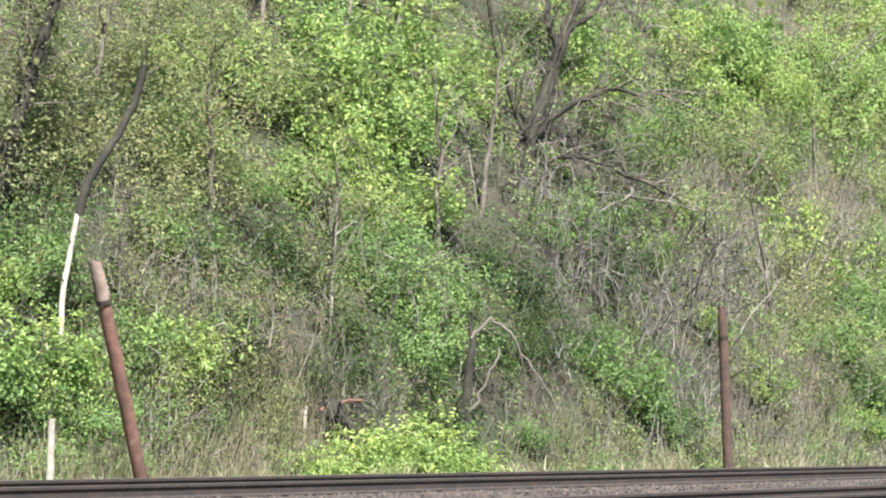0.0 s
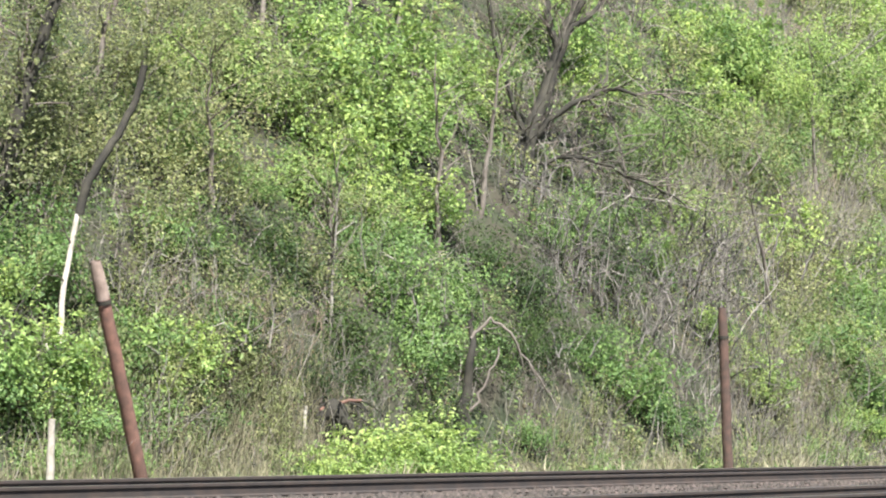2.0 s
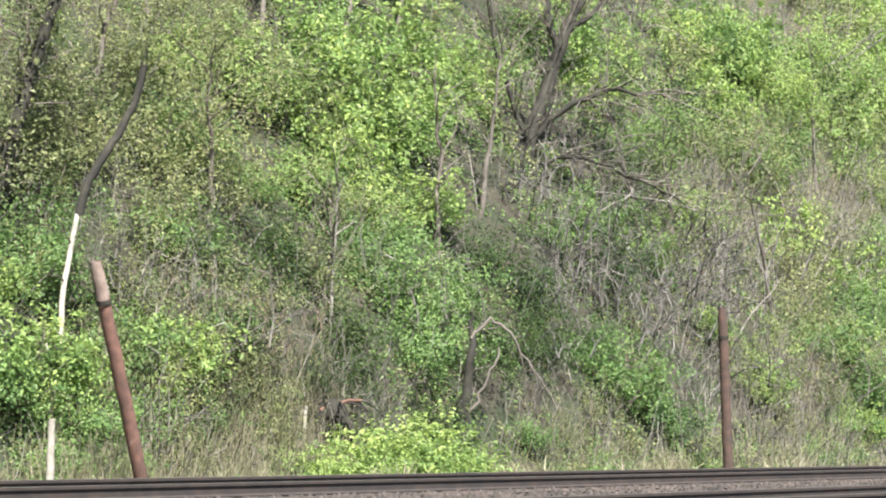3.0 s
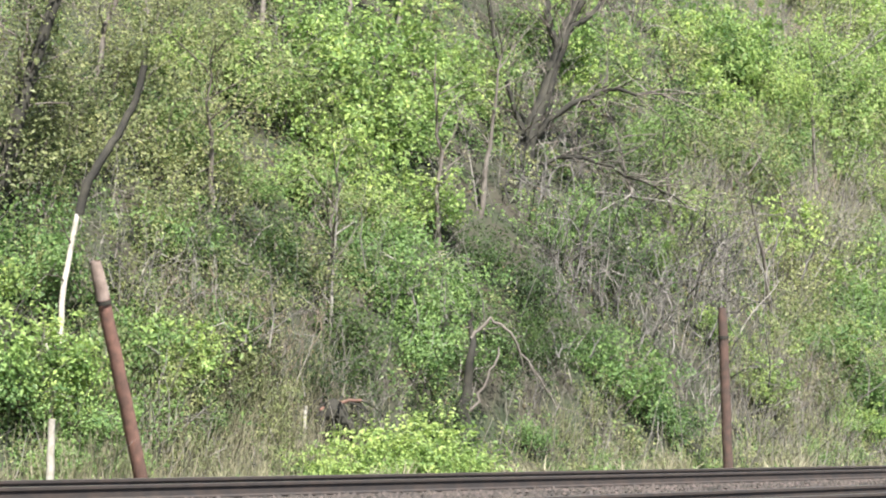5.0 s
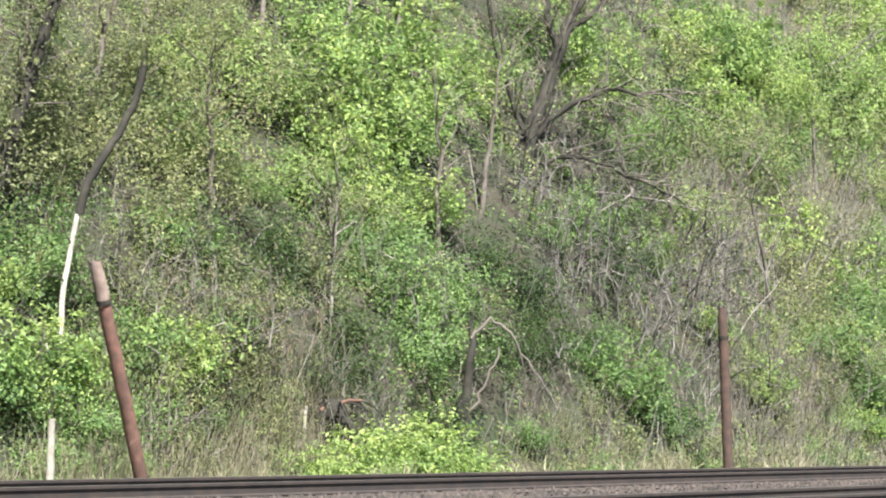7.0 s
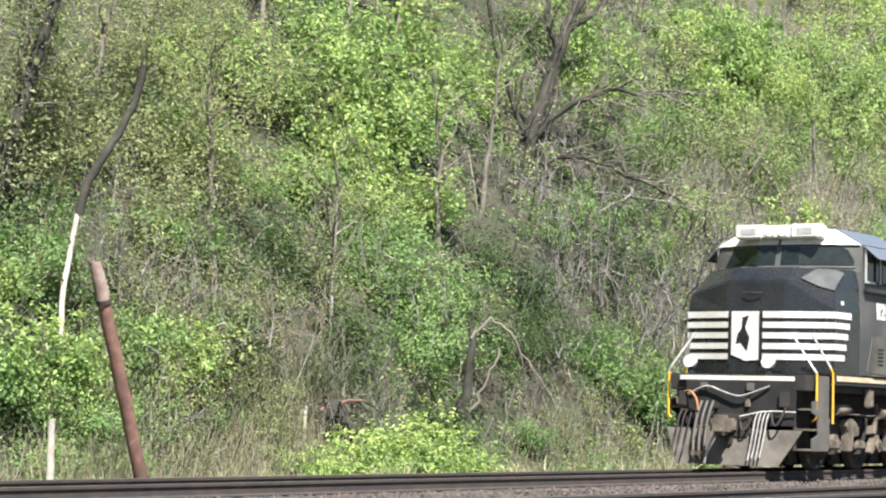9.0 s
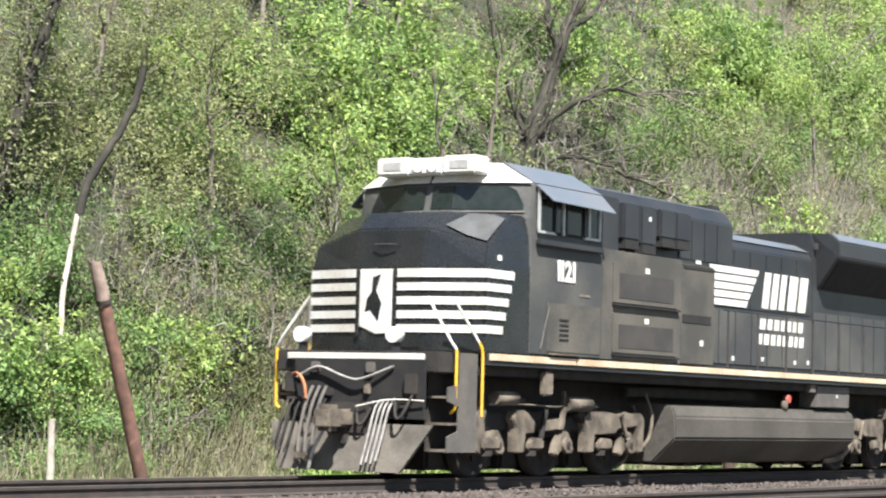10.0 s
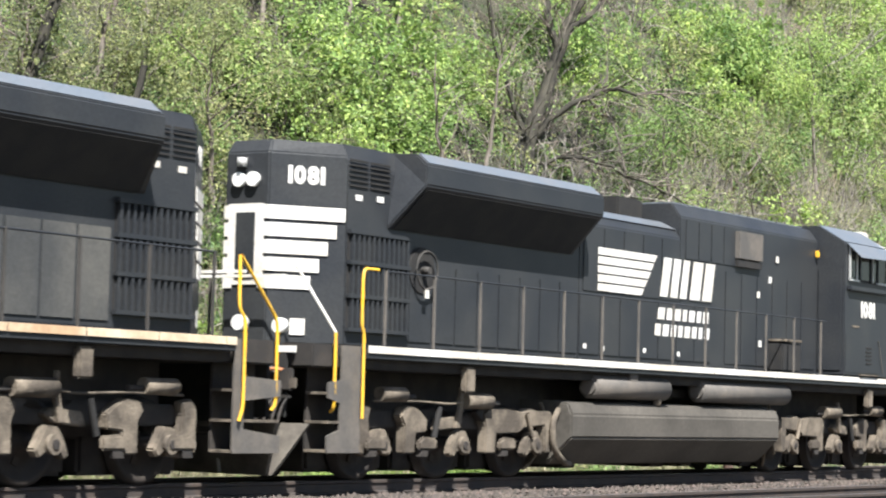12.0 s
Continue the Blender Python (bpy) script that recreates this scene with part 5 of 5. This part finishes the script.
            part("housing_slot", box(6.42, 7.5, s * 1.40, s * 1.43, 2.58, 2.72, 0.0), vent_black, e)
            part("warning_label", box(7.1, 7.22, s * 1.421, s * 1.428, 2.2, 2.3, 0.0), paint_white, e)
            part("warning_label", box(7.72, 7.92, s * 1.005, s * 1.014, 3.66, 3.74, 0.0), paint_white, e)
        else:
            part("vent_panel", box(6.05, 7.05, s * 1.0, s * 1.10, 3.86, 4.36, 0.01), dusty_panel, e)
            part("vent_slot", box(6.05, 7.05, s * 1.0, s * 1.08, 3.72, 3.84, 0.0), vent_black, e)
            for k in range(6):
                panel(e, "cabinet_door", 3.50 + k * 0.66, 4.12 + k * 0.66, 1.95, 3.60, 1.0, s, paint_black, 0.016)
            part("wall_step", box(4.8, 5.6, s * 1.0, s * 1.35, 2.42, 2.47, 0.01), dusty_tan, e)
            part("tool_box", box(4.8, 5.6, s * 1.0, s * 1.32, 1.88, 2.40, 0.02), vent_black, e)
            part("marker_lamp", box(3.42, 3.50, s * 1.0, s * 1.08, 4.12, 4.26, 0.02), paint_yellow, e, "amber marker lamp")
            part("cab_rear_door", box(3.33, 3.36, s * 1.02, s * 1.50, 1.95, 3.9, 0.01), paint_black, e)
            for x, z in ((6.0, 3.2), (5.2, 3.9), (5.5, 3.5), (5.9, 2.3)):
                part("warning_label", box(x, x + 0.12, s * 1.018, s * 1.024, z, z + 0.12, 0.0), paint_white, e)
        for x in (7.05, 7.55, 8.05, 8.55):
            panel(e, "access_door", x, x + 0.46, 3.72, 4.40, 1.0, s, paint_black, 0.015)
    # engine hood
    part("engine_hood", along_x([(-1.0, 1.84), (1.0, 1.84), (1.0, 4.05), (0.90, 4.22), (0.62, 4.34), (-0.62, 4.34), (-0.90, 4.22), (-1.0, 4.05)], 9.20, 12.75, 0.02), paint_black, e)
    for s in (-1, 1):
        # thin overlay that carries the painted sky highlight along the hood's edge
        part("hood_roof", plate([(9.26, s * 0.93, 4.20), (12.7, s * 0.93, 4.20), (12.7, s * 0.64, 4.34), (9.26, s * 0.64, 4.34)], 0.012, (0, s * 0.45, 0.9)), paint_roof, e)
        for k in range(7):
            panel(e, "hood_door", 8.0 + k * 0.68, 8.64 + k * 0.68, 1.95, 2.93, 1.0, s, side_paint, 0.018)
        for k in range(5):
            panel(e, "hood_door", 9.26 + k * 0.68, 9.90 + k * 0.68, 2.97, 4.02, 1.0, s, paint_black, 0.014)
        for k in range(8):
            panel(e, "hood_door", 12.8 + k * 0.61, 13.37 + k * 0.61, 1.95, 3.06, 1.0, s, side_paint, 0.018)
        # white striped emblem: five bars, and plain slanted blocks beside them
        def block(pts, nm="emblem_block"):
            pp = [(x if s < 0 else 20.4 - x, s * 1.020, z) for x, z in pts]
            part(nm, plate(pp, 0.005, (0, s, 0)), paint_white, e, "plain white painted block")
        for i in range(5):
            z1 = 3.70 - i * 0.147
            x1 = 10.30 - i * 0.115
            block([(8.24, z1 - 0.118), (x1 - 0.09, z1 - 0.118), (x1, z1), (8.24, z1)], "side_band")
        for x0, x1 in ((10.42, 10.70), (10.80, 11.06), (11.16, 11.40), (11.54, 11.92), (12.02, 12.38)):
            block([(x0, 3.02), (x1, 3.02), (x1 + 0.14, 3.69), (x0 + 0.14, 3.69)])
        # unlettered bars where the words stand
        for z0, runs in ((2.63, ((10.35, 10.62), (10.68, 10.92), (10.98, 11.22), (11.28, 11.46), (11.52, 11.76), (11.82, 12.0), (12.06, 12.30))), (2.35, ((10.25, 10.48), (10.54, 10.78), (10.84, 11.06), (11.12, 11.30), (11.36, 11.58), (11.64, 11.84), (11.90, 12.06), (12.12, 12.34)))):
            for x0, x1 in runs:
                block([(x0, z0), (x1 - 0.03, z0), (x1, z0 + 0.20), (x0 + 0.03, z0 + 0.20)], "word_bar")
        for x, z in ((9.2, 2.02), (10.45, 2.04), (11.9, 2.02), (12.5, 2.04)):
            part("warning_label", box(x, x + 0.1, s * 1.019, s * 1.025, z, z + 0.08, 0.0), paint_white, e)
    part("exhaust_stack", box(9.45, 10.35, -0.38, 0.38, 4.33, 4.72, 0.03), vent_black, e)
    part("roof_vent", box(8.80, 9.18, -0.75, -0.30, 4.68, 4.80, 0.02), vent_black, e)
    # radiator section with its flared overhang
    part("radiator_hood", along_x([(-1.0, 1.84), (1.0, 1.84), (1.0, 4.30), (0.92, 4.60), (-0.92, 4.60), (-1.0, 4.30)], 12.74, 19.22, 0.02), paint_black, e)
    for s in (-1, 1):
        out = [(s * 1.0, 3.50), (s * 1.50, 4.13), (s * 1.50, 4.42), (s * 1.30, 4.58), (s * 0.90, 4.60)]
        f = [(12.98 if z < 4.0 else 12.86, y, z) for y, z in out]
        b = [(18.25 if z < 4.0 else 18.0, y, z) for y, z in out]
        part("radiator_flare", loft([f, b], 0.02), paint_black, e, "black flared radiator overhang")
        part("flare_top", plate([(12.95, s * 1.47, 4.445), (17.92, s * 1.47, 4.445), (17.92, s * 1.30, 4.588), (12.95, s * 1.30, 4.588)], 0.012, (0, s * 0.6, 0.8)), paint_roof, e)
        # near-black screen sheet; its colour stands in for the shade under the flare
        part("radiator_screen", plate([(13.1, s * 1.03, 3.518), (18.1, s * 1.03, 3.518), (17.95, s * 1.47, 4.072), (13.0, s * 1.47, 4.072)], 0.006, (0, s * 0.6, -0.6)), vent_black, e)
        part("lift_lug", box(12.78, 12.84, s * 1.0, s * 1.08, 4.26, 4.40, 0.015), mesh_grey, e)
        # louvred corner with upright slats
        part("rear_grille_back", box(17.72, 19.18, s * 1.0, s * 1.012, 2.05, 3.42, 0.0), vent_black, e)
        for k in range(12):
            part("grille_slat", box(17.74 + k * 0.122, 17.79 + k * 0.122, s * 1.01, s * 1.07, 2.06, 3.40, 0.004), paint_black, e)
        for z in (2.06, 2.52, 2.98, 3.40):
            part("grille_rail", box(17.70, 19.20, s * 1.01, s * 1.08, z - 0.03, z + 0.03, 0.006), paint_black, e)
        for k in range(6):
            part("louvre", box(18.2, 18.68, s * 1.002, s * 1.02, 4.02 + k * 0.07, 4.05 + k * 0.07, 0.004), vent_black, e)
            part("louvre", box(18.74, 19.18, s * 1.002, s * 1.02, 4.02 + k * 0.07, 4.05 + k * 0.07, 0.004), vent_black, e)
        part("warning_label", box(18.34, 18.50, s * 1.003, s * 1.010, 3.86, 3.94, 0.0), paint_white, e)
        part("warning_label", box(18.86, 19.02, s * 1.003, s * 1.010, 3.84, 3.92, 0.0), paint_white, e)
    # hand brake wheel on the right side of the radiator hood
    ring_pts = [(17.35 + 0.28 * math.cos(a), 1.12, 2.98 + 0.28 * math.sin(a)) for a in [k * math.pi / 6 for k in range(13)]]
    bar("brake_wheel", ring_pts, 0.016, mesh_grey, e, "dark hand brake wheel")
    part("brake_wheel_recess", disc((17.35, 1.02, 2.98), 0.33, 0.03, "y", 20), vent_black, e)
    part("brake_wheel_hub", disc((17.35, 1.10, 2.98), 0.05, 0.14, "y", 12), mesh_grey, e)
    part("brake_tag", box(17.31, 17.41, 1.125, 1.132, 2.58, 2.72, 0.0), paint_white, e)
    part("hood_end", loft([[(19.20, -1.0, z), (20.14, -0.36, z), (20.14, 0.36, z), (19.20, 1.0, z)] for z in (1.84, 4.42)] + [[(19.20, -0.92, 4.60), (20.04, -0.33, 4.60), (20.04, 0.33, 4.60), (19.20, 0.92, 4.60)]], 0.02), paint_black, e, "black chamfered hood end")
    for i in range(5):
        z1 = 3.70 - i * 0.235
        for s in (-1, 1):
            part("end_band", strip([(20.155, s * 0.22), (20.155, s * 0.365), (19.24 + i * 0.10, s * (0.995 - i * 0.068))], z1 - 0.185, z1), paint_white, e, "white painted band")
    part("end_panel", box(20.145, 20.16, -0.30, 0.30, 2.62, 3.72, 0.004), paint_white, e, "white end panel")
    part("end_door", box(20.155, 20.175, -0.16, 0.16, 2.70, 3.60, 0.006), paint_black, e)
    for y in (-0.12, 0.12):
        part("rear_headlight", disc((20.17, y, 4.05), 0.10, 0.08, "x", 16), lens, e, "round headlight")
    for s in (-1, 1):
        part("rear_ditch_light", disc((20.42, s * 0.83, 2.06), 0.10, 0.12, "x", 16), lens, e, "round white ditch light")
        part("ditch_light_stand", box(20.36, 20.46, s * 0.83 - 0.04, s * 0.83 + 0.04, 1.80, 1.97, 0.01), paint_black, e)
        a, b = Vector((19.86, s * 0.56, 1.96)), Vector((19.68, s * 0.68, 1.96))
        up, off = Vector((0, 0, 0.22)), Vector((0.64, s * 0.94, 0)).normalized() * 0.012
        part("notice_tag", plate([a + off, b + off, b + up + off, a + up + off], 0.004, off.normalized()), paint_white, e, "white notice tag")
    part("bell", disc((20.2, -0.06, 4.28), 0.07, 0.12, "z", 14), frame_alu, e)
    for s in (-1, 1):
        nrm = Vector((0.64, s * 0.94, 0)).normalized()
        ax = Vector((0, 0, 1)).cross(nrm)
        turn = Matrix((ax, Vector((0, 0, 1)), nrm)).transposed().to_4x4()
        mid = Vector((19.70, s * 0.66, 4.02)) + nrm * 0.006
        digits(number, 0.32, mid, turn, paint_white, e)
    # fuel tank
    prof = [(-1.10, 1.20), (-1.42, 1.16), (-1.50, 0.98), (-1.50, 0.62), (-1.06, 0.20), (1.06, 0.20), (1.50, 0.62), (1.50, 0.98), (1.42, 1.16), (1.10, 1.20)]
    part("fuel_tank", along_x(prof, 6.1, 13.75, 0.03), dusty_tank, e, "dusty grey-brown fuel tank")
    for s in (-1, 1):
        part("tank_filler", disc((10.7, s * 1.38, 1.24), 0.07, 0.18, "z", 12), dusty_tan, e)
        part("filler_cap", disc((10.78, s * 1.40, 1.36), 0.075, 0.1, "y", 12), cap_red, e, "faded red filler cap")
        bar("tank_pipe", [(13.75, s * 1.25, 1.05), (14.0, s * 1.3, 0.85), (13.98, s * 1.3, 0.45), (13.5, s * 1.25, 0.22), (13.1, s * 1.1, 0.2)], 0.05, dusty_tan, e)
        bar("front_pipe", [(5.75, s * 1.1, 1.35), (5.85, s * 1.2, 1.0), (5.75, s * 1.2, 0.6), (5.45, s * 1.1, 0.35)], 0.03, dusty_tan, e)
        part("air_pipe_cover", box(5.3, 10.3, s * 0.9, s * 1.0, 1.30, 1.46, 0.03), under_black, e)
        part("hanger", box(1.72, 1.98, s * 1.40, s * 1.52, 1.25, 1.62, 0.03), dusty_tan, e)
        part("hanger", box(16.6, 16.86, s * 1.40, s * 1.52, 1.25, 1.62, 0.03), dusty_tan, e)
        part("hanger", box(11.6, 11.85, s * 1.40, s * 1.5, 1.50, 1.66, 0.01), dusty_panel, e)
        if s == tanks_side:
            for x0, x1 in ((5.6, 9.2), (10.4, 13.0)):
                bm = disc(((x0 + x1) / 2, s * 1.34, 1.43), 0.19, x1 - x0, "x", 20)
                bmesh.ops.bevel(bm, geom=[ed for ed in bm.edges if ed.calc_face_angle(0) > 1.0], offset=0.06, segments=3, affect="EDGES")
                part("air_reservoir", bm, dusty_panel, e, "grey cylindrical air reservoir")
        else:
            part("battery_box", box(11.98, 13.55, s * 1.10, s * 1.46, 1.22, 1.64, 0.02), dusty_panel, e)
            part("box_patch", box(12.9, 12.98, s * 1.461, s * 1.466, 1.42, 1.48, 0.0), paint_white, e)
    for x in (8.0, 9.1, 12.2):
        part("jack_pad", box(x, x + 0.5, -0.7, 0.7, 0.12, 0.22, 0.02), under_black, e)
    # ends
    end_gear(e, -1.20, -1)
    end_gear(e, 20.50, 1)
    for s in (-1, 1):
        end_steps(e, s, -0.20, -0.96, -1)
        end_steps(e, s, 19.48, 20.22 if s > 0 else 20.44, 1, 0.3 if s > 0 else 0.78)
        fx = -0.74 if s < 0 else -1.05
        grab(e, [(fx, s * 1.40, 0.96), (fx, s * 1.48, 1.02), (fx, s * 1.48, 1.86)], [(fx - 0.03, s * 1.40, 1.98), (fx + 0.04, s * 0.94, 2.62)])
        grab(e, [(-0.16, s * 1.56, 0.92), (-0.16, s * 1.56, 1.86), (-0.22, s * 1.53, 1.98)], [(-0.55, s * 1.28, 2.62)])
        if s > 0:
            grab(e, [(19.52, 1.56, 0.86), (19.52, 1.56, 1.96), (19.58, 1.56, 2.10), (19.58, 1.56, 2.86), (19.22, 1.56, 2.86)], [])
            grab(e, [(20.00, 1.38, 0.94), (20.06, 1.48, 0.98), (20.06, 1.48, 1.98)], [(20.30, 0.98, 2.86)])
        else:
            grab(e, [(19.54, -1.54, 0.80), (19.59, -1.56, 0.98), (19.59, -1.56, 2.06), (19.48, -1.54, 2.20), (19.52, -1.50, 2.86)], [])
            grab(e, [(20.32, -1.44, 0.94), (20.36, -1.48, 1.00), (20.36, -1.48, 2.02), (20.30, -1.48, 2.14), (19.56, -1.49, 2.86)], [])
        # thin dark rail along the walkway
        first = 8.0 if s < 0 else 4.34
        bar("walkway_rail", [(first - 0.2, s * 1.52, 2.86), (12, s * 1.52, 2.86), (19.0, s * 1.52, 2.86)], 0.014, paint_black, e)
        for k in range(10 if s < 0 else 13):
            x = first + k * 1.22
            part("rail_post", box(x - 0.016, x + 0.016, s * 1.505, s * 1.535, 1.70, 2.87, 0.0), dusty_panel if band_paint == paint_sill else mesh_grey, e)
    part("end_rail", box(20.40, 20.43, -0.9, 0.9, 2.70, 2.74, 0.0), paint_white, e)
    truck(e, 2.85, 1)
    truck(e, 16.50, -1)
    return e


lead_engine = locomotive("1121", "black diesel locomotive with white bands, cab leading", 1, paint_dusty, paint_grimy, paint_cream)
trailing_engine = locomotive("1081", "black diesel locomotive running rear end first", 1, paint_black, paint_black, paint_sill)


# ---- motions ----
def motions():
    speed, start, gap = 12.68, 155.34, 41.7
    turn = Matrix.Rotation(math.pi, 4, "Z")
    times = [i * 0.5 for i in range(25)]
    walk(lead_engine, [(t, Matrix.Translation((start - speed * t, TRACK_FAR, 0))) for t in times])
    walk(trailing_engine, [(t, Matrix.Translation((start + gap - speed * t, TRACK_FAR, 0)) @ turn) for t in times])
    # the wheels roll on the rails
    rate = speed / 0.53
    half = len(WHEELSETS) // 2
    for i, (w, ax) in enumerate(WHEELSETS):
        way = -1 if i < half else 1
        walk(w, [(k / 30, Matrix.Translation((ax, 0, 0.53)) @ Matrix.Rotation(way * rate * k / 30 % (2 * math.pi), 4, "Y")) for k in range(361)])


motions()
